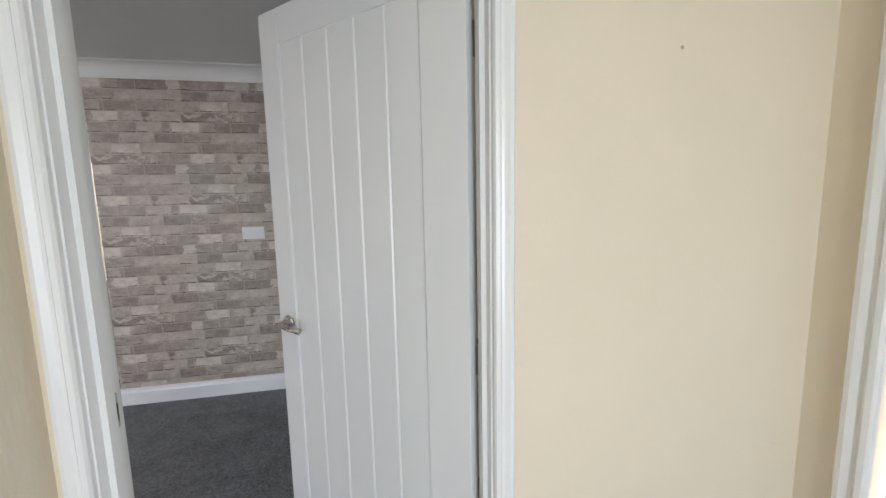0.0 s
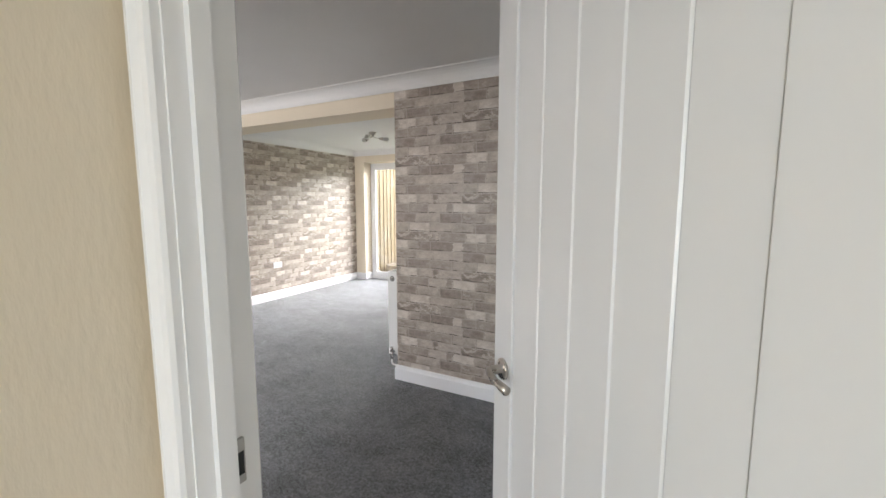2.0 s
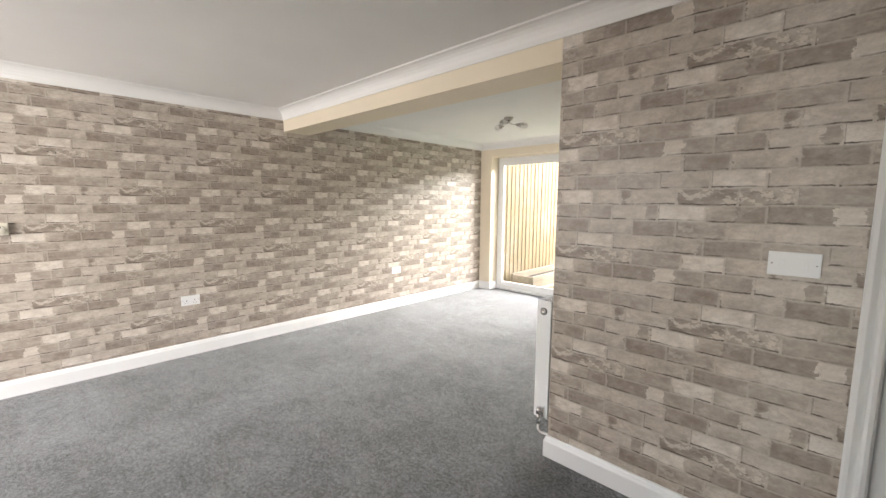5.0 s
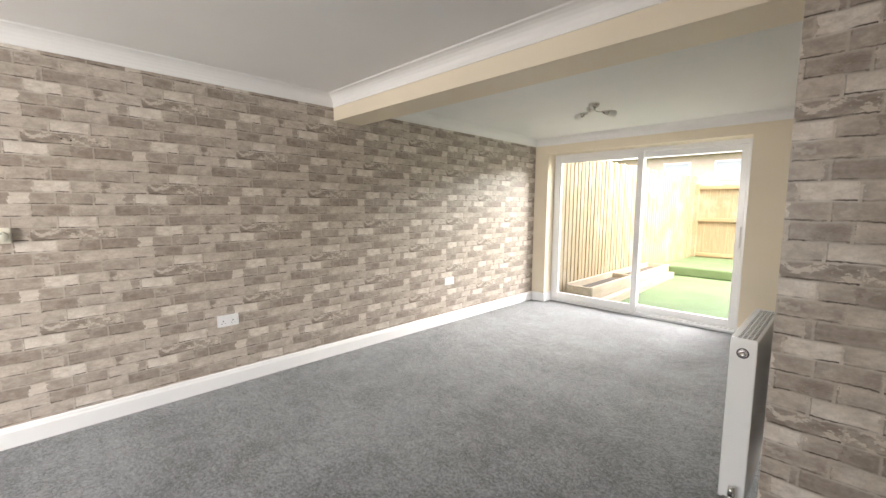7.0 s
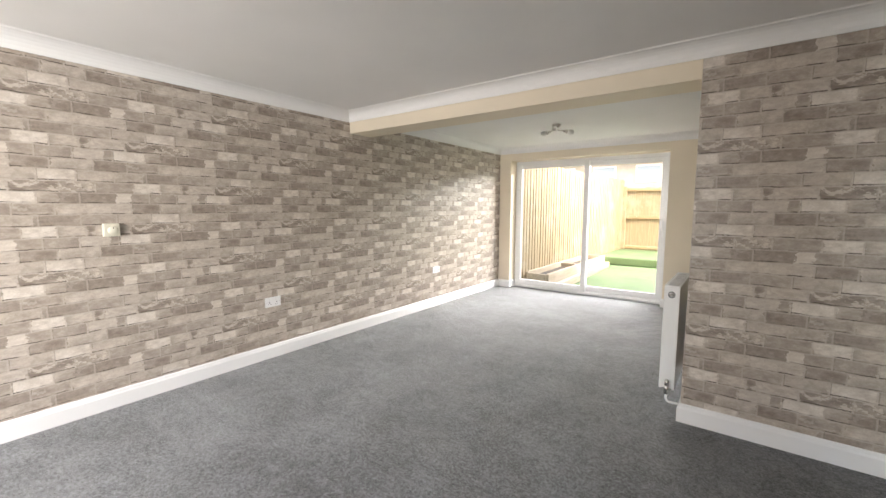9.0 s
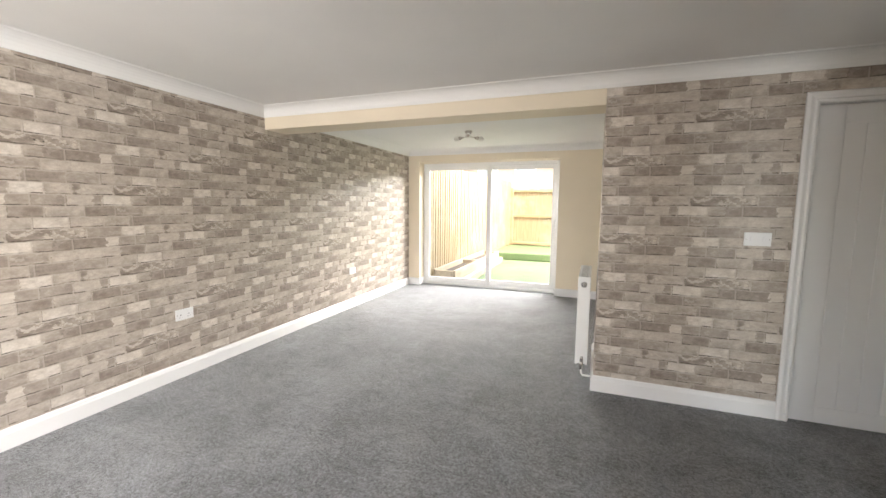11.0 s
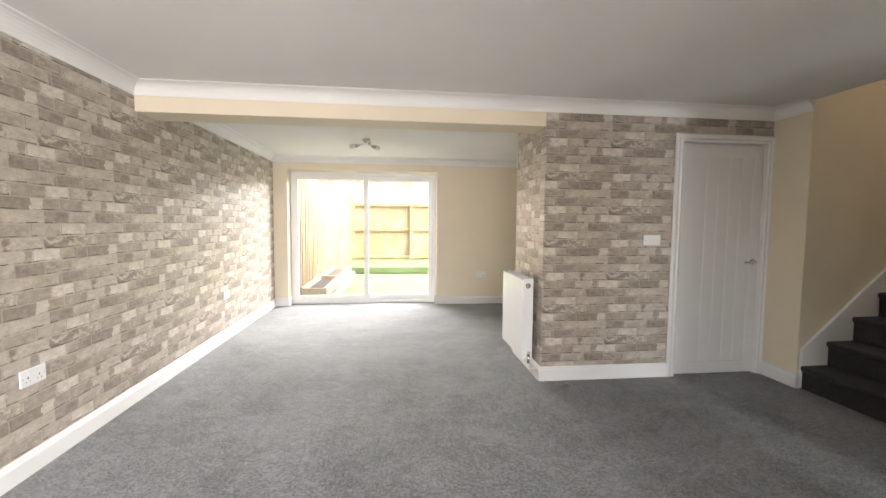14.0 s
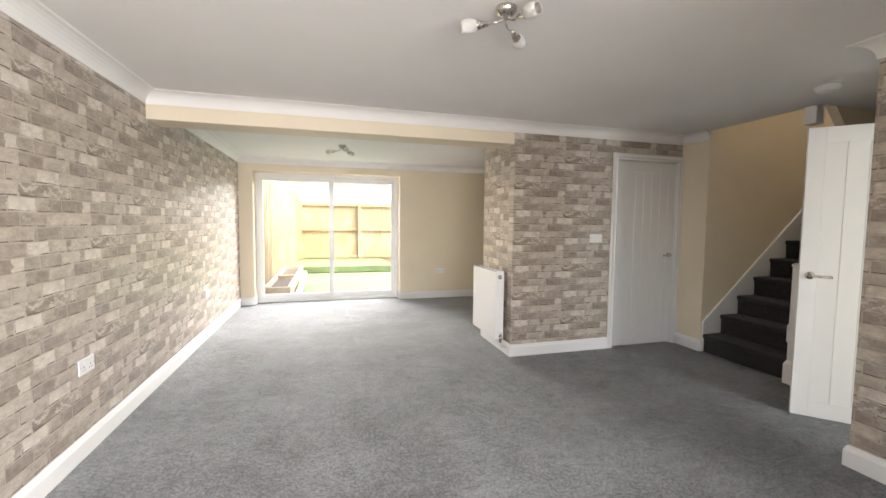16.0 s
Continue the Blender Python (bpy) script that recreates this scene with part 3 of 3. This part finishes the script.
sash_r = part("sash", frame_bm(MID - 0.03, PX1 - 0.045, 0.045, PZ1 - 0.055, FY + 0.034, FY + 0.075, 0.072, wb=0.085), UPVC, pd, "white fixed sash behind")
part("pane", boxes((MID + 0.04, PX1 - 0.115, FY + 0.052, FY + 0.058, 0.125, PZ1 - 0.125)), GLASS, sash_r)
part("handle", boxes((PX1 - 0.093, PX1 - 0.068, FY + 0.012, FY + 0.034, 0.92, 1.16), bevel=0.005), UPVC, pd, "white pull handle")
for o in pd.children_recursive:
    if o.name.startswith("pane"):
        o.visible_shadow = False

# front window and front door, behind the camera
fw = tagged(new("window_2"), "white plastic front window", "window", kind="structure")
part("window_frame", frame_bm(-4.25, -1.85, 0.8, 2.1, FRONT_Y - 0.14, FRONT_Y - 0.07, 0.06), UPVC, fw)
part("window_sill", boxes((-4.3, -1.8, FRONT_Y - 0.07, FRONT_Y + 0.03, 0.775, 0.8), bevel=0.005), GLOSS, fw)
part("mullion", boxes((-3.09, -3.01, FRONT_Y - 0.13, FRONT_Y - 0.08, 0.86, 2.04), bevel=0.004), UPVC, fw)
fd = tagged(new("door_4"), "white glazed front door", "front door", kind="structure")
part("frame", frame_bm(0.0, 0.8, 0.25, 2.0, FRONT_Y - 0.14, FRONT_Y - 0.07, 0.06), UPVC, fd)


# ---- staircase ----
RISE, GOING, X1ST = 0.196, 0.2185, 0.508
stair = thing("staircase", pose(0, 0, 0), "carpeted staircase with white painted string, newel and rails", "staircase")
for i in range(7):
    x0, z = X1ST + i * GOING, (i + 1) * RISE - 0.01
    x1 = X1ST + (i + 1) * GOING + 0.02 if i < 6 else 2.7
    bm = bmesh.new()
    # riser and rounded nosing as one section, pushed across the flight
    nose = [(x0 + 0.012, (i * RISE - 0.012) if i else 0.0), (x0 + 0.008, z - 0.05), (x0 - 0.006, z - 0.034), (x0 - 0.012, z - 0.018), (x0 - 0.006, z - 0.005), (x0 + 0.008, z), (x1, z), (x1, (i * RISE - 0.012) if i else 0.0)]
    a = [bm.verts.new((x, STAIR_Y0 + 0.0, q)) for x, q in nose]
    b = [bm.verts.new((x, STAIR_Y1 - 0.024, q)) for x, q in nose]
    bm.faces.new(a)
    bm.faces.new(b[::-1])
    for k in range(len(nose)):
        j = (k + 1) % len(nose)
        bm.faces.new((a[k], b[k], b[j], a[j]))
    bmesh.ops.recalc_face_normals(bm, faces=bm.faces)
    part("step", bm, STAIRCARPET, stair, "dark grey carpeted step")


def slanted(name, x0, x1, y0, y1, zlo, zhi, parent, label="", slope=RISE / GOING, lo_flat=None):
    """A board that climbs with the flight; zlo and zhi are its heights at x0."""
    bm = bmesh.new()
    rise = (x1 - x0) * slope
    q = [(x0, zlo), (x1, zlo + rise if lo_flat is None else lo_flat), (x1, zhi + rise), (x0, zhi)]
    a = [bm.verts.new((x, y0, z)) for x, z in q]
    b = [bm.verts.new((x, y1, z)) for x, z in q]
    bm.faces.new(a)
    bm.faces.new(b[::-1])
    for k in range(4):
        j = (k + 1) % 4
        bm.faces.new((a[k], b[k], b[j], a[j]))
    bmesh.ops.recalc_face_normals(bm, faces=bm.faces)
    bmesh.ops.bevel(bm, geom=list(bm.edges), offset=0.004, segments=1, affect="EDGES")
    return part(name, bm, GLOSS, parent, label)


SL = RISE / GOING
slanted("wall_string", RET_X + 0.012, X1ST + 6 * GOING + 0.08, STAIR_Y1 - 0.024, STAIR_Y1 - 0.001, 0.0, 0.32, stair, "white string against the wall", lo_flat=0.9)
part("landing_skirting", boxes((X1ST + 6 * GOING + 0.08, 2.7, STAIR_Y1 - 0.02, STAIR_Y1 - 0.001, 1.36, 1.475), bevel=0.003), GLOSS, stair)
part("landing_skirting", boxes((2.682, 2.699, STAIR_Y0, STAIR_Y1 - 0.022, 1.36, 1.475), bevel=0.003), GLOSS, stair)
slanted("outer_string", 0.525, NW + 0.06, 1.80, 1.86, 0.0, 0.40, stair, "white panelled outer string", lo_flat=0.0)
slanted("mid_rail", 0.525, NW + 0.02, 1.825, 1.85, 0.57, 0.74, stair)
slanted("handrail", 0.525, NW + 0.02, 1.815, 1.86, 0.86, 0.985, stair, "white painted handrail")


def newel(x, y):
    bm = bmesh.new()
    prof = [(0.058, 0.0), (0.058, 0.165), (0.042, 0.2), (0.042, 0.34), (0.05, 0.36), (0.05, 0.49), (0.042, 0.51), (0.042, 0.985), (0.047, 0.992), (0.047, 1.01), (0.03, 1.02)]
    rings = []
    for r, z in prof:
        rings.append([bm.verts.new((x + sx * r, y + sy * r, z)) for sx, sy in ((-1, -1), (1, -1), (1, 1), (-1, 1))])
    for a, b in zip(rings, rings[1:]):
        for i in range(4):
            j = (i + 1) % 4
            bm.faces.new((a[i], a[j], b[j], b[i]))
    bm.faces.new(rings[0][::-1])
    bm.faces.new(rings[-1])
    return bm


part("newel_post", newel(0.49, 1.845), GLOSS, stair, "white painted newel post with stepped base")
part("newel_drop", boxes((0.49, 0.58, 1.82, 1.91, 2.15, 2.42), bevel=0.006), GLOSS, stair, "white underside of the upper newel")


# ---- radiator ----
RX0, RX1, RY0, RY1, RZ0, RZ1 = -1.668, -1.577, 3.155, 3.80, 0.155, 0.845
rad = thing("radiator", pose(0, 0, 0), "white double panel radiator on the papered return wall", "radiator")
bm = boxes((RX0, RX0 + 0.018, RY0, RY1, RZ0, RZ1 - 0.008), bevel=0.006)
part("front_panel", bm, RADW, rad)
part("back_panel", boxes((RX1 - 0.014, RX1, RY0, RY1, RZ0, RZ1 - 0.008), bevel=0.005), RADW, rad)
for y0 in (RY0 - 0.001, RY1 - 0.003):
    part("side_cover", boxes((RX0 + 0.004, RX1 - 0.002, y0, y0 + 0.004, RZ0 + 0.01, RZ1), bevel=0.001), RADW, rad)
bm = bmesh.new()
for k in range(6):
    x = RX0 + 0.004 + k * (RX1 - RX0 - 0.012) / 5
    box(bm, x, x + 0.004, RY0, RY1, RZ1 - 0.001, RZ1 + 0.0006)
for k in range(27):
    y = RY0 + k * (RY1 - RY0 - 0.006) / 26
    box(bm, RX0 + 0.002, RX1 - 0.002, y, y + 0.006, RZ1 - 0.001, RZ1 + 0.0003)
part("top_grille", bm, RADW, rad)
# near-black slab paints the shade seen through the grille holes
part("under_grille_shade", boxes((RX0 + 0.02, RX1 - 0.016, RY0 + 0.006, RY1 - 0.006, RZ1 - 0.03, RZ1 - 0.0035)), DARK, rad, "near-black slab painting the shade under the grille")
# white fins coloured near-black, the shade between the panels is in their colour
bm = bmesh.new()
for k in range(20):
    y = RY0 + 0.03 + k * (RY1 - RY0 - 0.06) / 19
    box(bm, RX0 + 0.02, RX1 - 0.016, y - 0.001, y + 0.001, RZ0 + 0.03, RZ1 - 0.09)
part("shaded_convector_fins", bm, DARK, rad)
turn = Matrix.Translation((RX0 + 0.045, RY0, RZ1 - 0.06)) @ Matrix.Rotation(radians(90), 4, "X")
part("bleed_plug", lathe([(0.015, 0), (0.015, 0.006), (0.011, 0.008), (0.006, 0.009), (0.006, 0.004), (0, 0.004)], 18, turn), CHROME, rad, "chrome bleed plug", True)
bm = tube([(RX0 + 0.05, RY0 - 0.002, RZ0 + 0.03), (RX0 + 0.05, RY0 - 0.035, RZ0 + 0.03)], 0.011, 14)
tube([(RX0 + 0.05, RY0 - 0.03, RZ0 + 0.045), (RX0 + 0.05, RY0 - 0.03, RZ0 - 0.02)], 0.012, 14, bm)
tube([(RX0 + 0.05, RY0 - 0.03, RZ0 + 0.04), (RX0 + 0.05, RY0 - 0.03, RZ0 + 0.075)], [0.014, 0.011], 14, bm)
turn = Matrix.Translation((RX0 + 0.045, RY0 - 0.001, RZ1 - 0.06)) @ Matrix.Rotation(radians(90), 4, "X")
part("plug_ring", lathe([(0.021, 0), (0.021, 0.002), (0.0165, 0.002), (0.0165, 0)], 20, turn), DARK, rad, "dark ring round the bleed plug")
part("valve", bm, CHROME, rad, "chrome lockshield valve", True)
bm = tube([(RX0 + 0.05, RY0 - 0.03, RZ0 - 0.015), (RX0 + 0.05, RY0 - 0.03, RZ0 - 0.05), (RX0 + 0.06, RY0 - 0.025, RZ0 - 0.07), (RX0 + 0.09, RY0 - 0.01, RZ0 - 0.078), (BRICK_X + 0.01, RY0, RZ0 - 0.078)], 0.0075, 10)
part("pipe", bm, RADW, rad, "white painted pipe tail", True)


# ---- wall plates ----
def wall_plate(name, m, w, h, label, category, group="", kind="socket"):
    """Local x along the wall, z up, -y out of the wall."""
    p = thing(name, m, label, category, group)
    part("plate", boxes((-w / 2, w / 2, -0.009, 0.0, -h / 2, h / 2), bevel=0.0025), PLASTIC, p)
    gangs = (-0.033, 0.033) if w > 0.12 else (0.0,)
    for gx in gangs:
        if kind == "socket":
            s = gx * 0.85
            part("rocker", boxes((s - 0.006, s + 0.006, -0.0125, -0.008, 0.012, 0.03), bevel=0.0012), PLASTIC, p)
            # near-black slips on the plate face paint the shade of the pin holes
            bm = boxes((gx - 0.003, gx + 0.003, -0.0094, -0.0088, -0.006, 0.004), (gx - 0.014, gx - 0.008, -0.0094, -0.0088, -0.022, -0.018), (gx + 0.008, gx + 0.014, -0.0094, -0.0088, -0.022, -0.018))
            part("pin_hole", bm, DARK, p)
        else:
            part("rocker", boxes((gx - 0.007, gx + 0.007, -0.0125, -0.008, -0.016, 0.016), bevel=0.0015), PLASTIC, p)
    for sx in (-1, 1):
        part("screw", boxes((sx * w * 0.42 - 0.0025, sx * w * 0.42 + 0.0025, -0.0096, -0.0088, -0.0025, 0.0025)), STEEL, p)
    return p


G = "sockets on the papered wall"
wall_plate("socket", pose(WEST, 2.16, 0.50, 0, 0, 90), 0.147, 0.087, "white double power socket on the brick-effect wallpaper", "socket", G)
wall_plate("socket", pose(WEST, 4.54, 0.495, 0, 0, 90), 0.147, 0.087, "white double power socket nearer the patio door", "socket", G)
wall_plate("socket", pose(-1.375, FAR_Y, 0.476), 0.147, 0.087, "white double power socket on the cream end wall", "socket")
wall_plate("light_switch", pose(-0.587, BRICK_Y, 1.176), 0.147, 0.087, "white double light switch on the brick-effect wallpaper", "light switch", kind="switch")

th = thing("thermostat", pose(WEST, 1.058, 1.185, 0, 0, 90), "ivory plastic room thermostat with a round dial", "thermostat")
part("body", boxes((-0.043, 0.043, -0.034, 0.0, -0.042, 0.042), bevel=0.005), OLDPLASTIC, th)
turn = Matrix.Translation((0.006, -0.034, -0.004)) @ Matrix.Rotation(radians(90), 4, "X")
part("dial", lathe([(0.028, 0), (0.028, 0.004), (0.025, 0.007), (0.0, 0.008)], 28, turn), OLDPLASTIC, th, "ivory round dial", True)
part("pointer", boxes((0.004, 0.008, -0.0425, -0.0412, 0.008, 0.018)), DARK, th)


# ---- ceiling lamps ----
def ceiling_lamp(m, label):
    d = thing("ceiling_light", m, label, "ceiling light", "three-arm ceiling lights")
    part("canopy", lathe([(0.055, 0.0), (0.055, -0.01), (0.05, -0.026), (0.034, -0.04), (0.016, -0.046), (0.011, -0.06), (0.0, -0.062)], 32), NICKEL, d, "brushed nickel ceiling cup", True)
    for k in range(3):
        a = radians(120 * k)
        e, f = Vector((math.cos(a), math.sin(a), 0)), Vector((-math.sin(a), math.cos(a), 0))
        zz = Vector((0, 0, 1))
        pts = [e * 0.008 - zz * 0.045, e * 0.022 + f * 0.008 - zz * 0.068, e * 0.05 + f * 0.012 - zz * 0.078, e * 0.078 + f * 0.006 - zz * 0.08, e * 0.095 - zz * 0.082]
        arm = part("arm", tube(pts, 0.0052, 10), NICKEL, d, "", True)
        ax = (e * 0.99 - zz * 0.13).normalized()
        rot = Matrix.Translation(pts[-1]) @ ax.to_track_quat("Z", "Y").to_matrix().to_4x4()
        part("lamp_holder", lathe([(0.007, -0.008), (0.012, 0.0), (0.026, 0.055), (0.027, 0.06), (0.02, 0.06), (0, 0.058)], 24, rot), NICKEL, arm, "", True)
        part("shade", lathe([(0.023, 0.05), (0.033, 0.075), (0.037, 0.1), (0.033, 0.128), (0.026, 0.14), (0.022, 0.14), (0.029, 0.126), (0.033, 0.1), (0.029, 0.077), (0.02, 0.056)], 24, rot), FROST, arm, "frosted glass tulip shade", True)
    return d


ceiling_lamp(pose(-2.485, 1.2, CEILING, 0, 0, 45) @ Matrix.Scale(0.87, 4), "brushed nickel ceiling light with three frosted glass shades")
ceiling_lamp(pose(-3.085, 4.86, CEILING + 0.005, 0, 0, 45) @ Matrix.Scale(0.87, 4), "brushed nickel three-arm light at the dining end")

sm = thing("smoke_alarm", pose(0.06, 1.49, CEILING), "white round smoke alarm on the ceiling", "smoke alarm")
part("base", lathe([(0.074, 0), (0.074, -0.012), (0.0, -0.012)], 32), PLASTIC, sm, "", True)
part("cover", lathe([(0.066, -0.012), (0.066, -0.026), (0.052, -0.04), (0.0, -0.043)], 32), PLASTIC, sm, "", True)

# ---- garden ----
GZ = -0.1
structure("ground", boxes((-60, 60, FAR_Y + 0.28, 120, -0.6, GZ)), TURF, "bright green artificial lawn", "lawn")
structure("raised_lawn", boxes((-4.3, -1.55, 10.9, 13.25, GZ, 0.1), bevel=0.03), TURF, "raised step of artificial lawn", "lawn")


def fence_panel_run(name, p0, p1, z0, z1, label, face, rails=True):
    """Featheredge boards from p0 to p1, each its own piece; face turns the lapped side."""
    p0, p1 = Vector((*p0, 0)), Vector((*p1, 0))
    L = (p1 - p0).length
    ang = math.degrees(math.atan2(p1.y - p0.y, p1.x - p0.x))
    root = thing(name, pose(p0.x, p0.y, z0, 0, 0, ang), label, "fence")
    h = z1 - z0
    rng = random.Random(len(name) + int(L * 10))
    meshes = []
    for k in range(3):
        bm = bmesh.new()
        q = [(0, 0.0), (0.135, 0.0), (0.135, 0.006), (0, 0.018)]
        hh = h + (0, 0.012, -0.01)[k]
        a = [bm.verts.new((x, y * face, 0.02)) for x, y in q]
        b = [bm.verts.new((x, y * face, hh)) for x, y in q]
        bm.faces.new(a)
        bm.faces.new(b[::-1])
        for i in range(4):
            j = (i + 1) % 4
            bm.faces.new((a[i], b[i], b[j], a[j]))
        bmesh.ops.recalc_face_normals(bm, faces=bm.faces)
        me = bpy.data.meshes.new("board")
        bm.to_mesh(me)
        bm.free()
        me.materials.append(FENCE)
        meshes.append(me)
    n = int(L / 0.115)
    for i in range(n):
        o = new("board", meshes[rng.randrange(3)])
        o.parent = root
        o.matrix_local = pose(i * L / n, rng.uniform(-0.002, 0.002), 0, 0, rng.uniform(-0.4, 0.4), rng.uniform(-1, 1))
    if rails:
        for z in (0.22, h * 0.55, h - 0.1):
            part("rail", boxes((0, L, -0.06 * face if face > 0 else 0.0, 0.0 if face > 0 else 0.06, z, z + 0.09), bevel=0.006), RAIL, root)
        k = max(1, round(L / 1.85))
        for i in range(k + 1):
            x = min(L - 0.05, max(0.05, i * L / k))
            part("post", boxes((x - 0.05, x + 0.05, -0.1 * face if face > 0 else 0.0, 0.0 if face > 0 else 0.1, 0, h + 0.04), bevel=0.005), FENCE, root)
    return root


fence_panel_run("garden_fence", (-4.47, FAR_Y + 0.3), (-4.2, 13.3), GZ, 2.15, "tall pale timber featheredge fence along the garden side", -1, rails=False)
fence_panel_run("garden_fence", (-4.2, 13.3), (3.5, 13.3), GZ, 1.92, "golden timber fence with rails at the garden end", 1)
fence_panel_run("garden_fence", (3.5, 13.3), (3.5, FAR_Y + 0.3), GZ, 1.9, "timber fence on the garden's other side", 1)

pl = thing("planter", pose(0, 0, 0), "long raised sleeper planter with soil along the fence", "planter")
part("front_board", boxes((-3.96, -3.91, 6.85, 10.4, GZ, 0.19), bevel=0.01), SLEEPER, pl)
part("back_board", boxes((-4.34, -4.3, 6.85, 10.4, GZ, 0.2), bevel=0.01), SLEEPER, pl)
for y in (6.85, 8.5, 10.35):
    part("end_board", boxes((-4.3, -3.96, y, y + 0.05, GZ, 0.18), bevel=0.008), SLEEPER, pl)
part("soil", boxes((-4.3, -3.96, 6.9, 10.35, GZ, 0.1)), SOIL, pl)
slp = thing("sleeper", pose(-3.8, 6.95, GZ, 0, 0, 1), "low timber edging sleeper on the lawn", "sleeper")
part("beam", boxes((-0.05, 0.05, 0, 3.5, 0, 0.13), bevel=0.012), SLEEPER, slp)

# small marks on the walls
plug = thing("wall_plug", pose(0.88, HALL_Y0, 1.725, 90, 0, 0), "grey filled screw plug in the cream hall wall", "wall plug")
part("cap", lathe([(0.0045, 0.0), (0.0045, 0.001), (0.003, 0.002), (0, 0.002)], 12), STEEL, plug)

for y, z in ((1.335, 1.728), (1.376, 1.722)):
    hole = thing("screw_hole", pose(WEST, y, z, 0, 90, 0), "small dark screw hole in the brick-effect wallpaper", "screw hole", "holes in the wallpaper")
    # flat near-black disc on the paper paints the shade inside the hole
    part("hole_shade", lathe([(0.004, 0.0), (0.004, 0.0008), (0.0, 0.0008)], 10), DARK, hole)

# houses behind the garden
WALLB = painted("pale_buff_brick", (0.42, 0.33, 0.26), 0.85, 0.5, 0.15, 14)
TILE = painted("grey_roof_tile", (0.2, 0.17, 0.16), 0.8, 0.6, 0.2, 8)


# one flat mid-grey for all panes of the houses
GREYPANE = plain("pale_grey_pane", (0.3, 0.31, 0.33), 0.15)


def terrace_house(x0, w):
    y0, y1, ev, rg = 33.0, 41.0, 5.2, 7.6
    h = thing("house", pose(x0, y0, GZ), "pale brick terraced house behind the garden fence", "house", "terraced houses")
    part("wall", boxes((0, w, 0, y1 - y0, 0, ev)), WALLB, h)
    bm = bmesh.new()
    q = [(-0.4, ev - 0.1), (4.0, rg), (8.4, ev - 0.1), (8.4, ev + 0.1), (4.0, rg + 0.2), (-0.4, ev + 0.1)]
    a = [bm.verts.new((0.0, y, z)) for y, z in q]
    b = [bm.verts.new((w, y, z)) for y, z in q]
    bm.faces.new(a)
    bm.faces.new(b[::-1])
    for i in range(6):
        j = (i + 1) % 6
        bm.faces.new((a[i], b[i], b[j], a[j]))
    bmesh.ops.recalc_face_normals(bm, faces=bm.faces)
    part("roof", bm, TILE, h)
    part("fascia", boxes((0, w, -0.45, -0.4, ev - 0.22, ev + 0.06)), UPVC, h, "white fascia board")
    for k in range(2):
        for z in (0.95, 3.3):
            xa = 0.7 + k * (w / 2)
            win = part("window", frame_bm(xa, xa + 1.7, z, z + 1.25, -0.04, 0.06, 0.08), UPVC, h, "white framed window")
            part("pane", boxes((xa + 0.08, xa + 1.62, -0.01, 0.0, z + 0.08, z + 1.17)), GREYPANE, win)
    return h


for k in range(5):
    terrace_house(-24.0 + k * 6.2, 6.2)
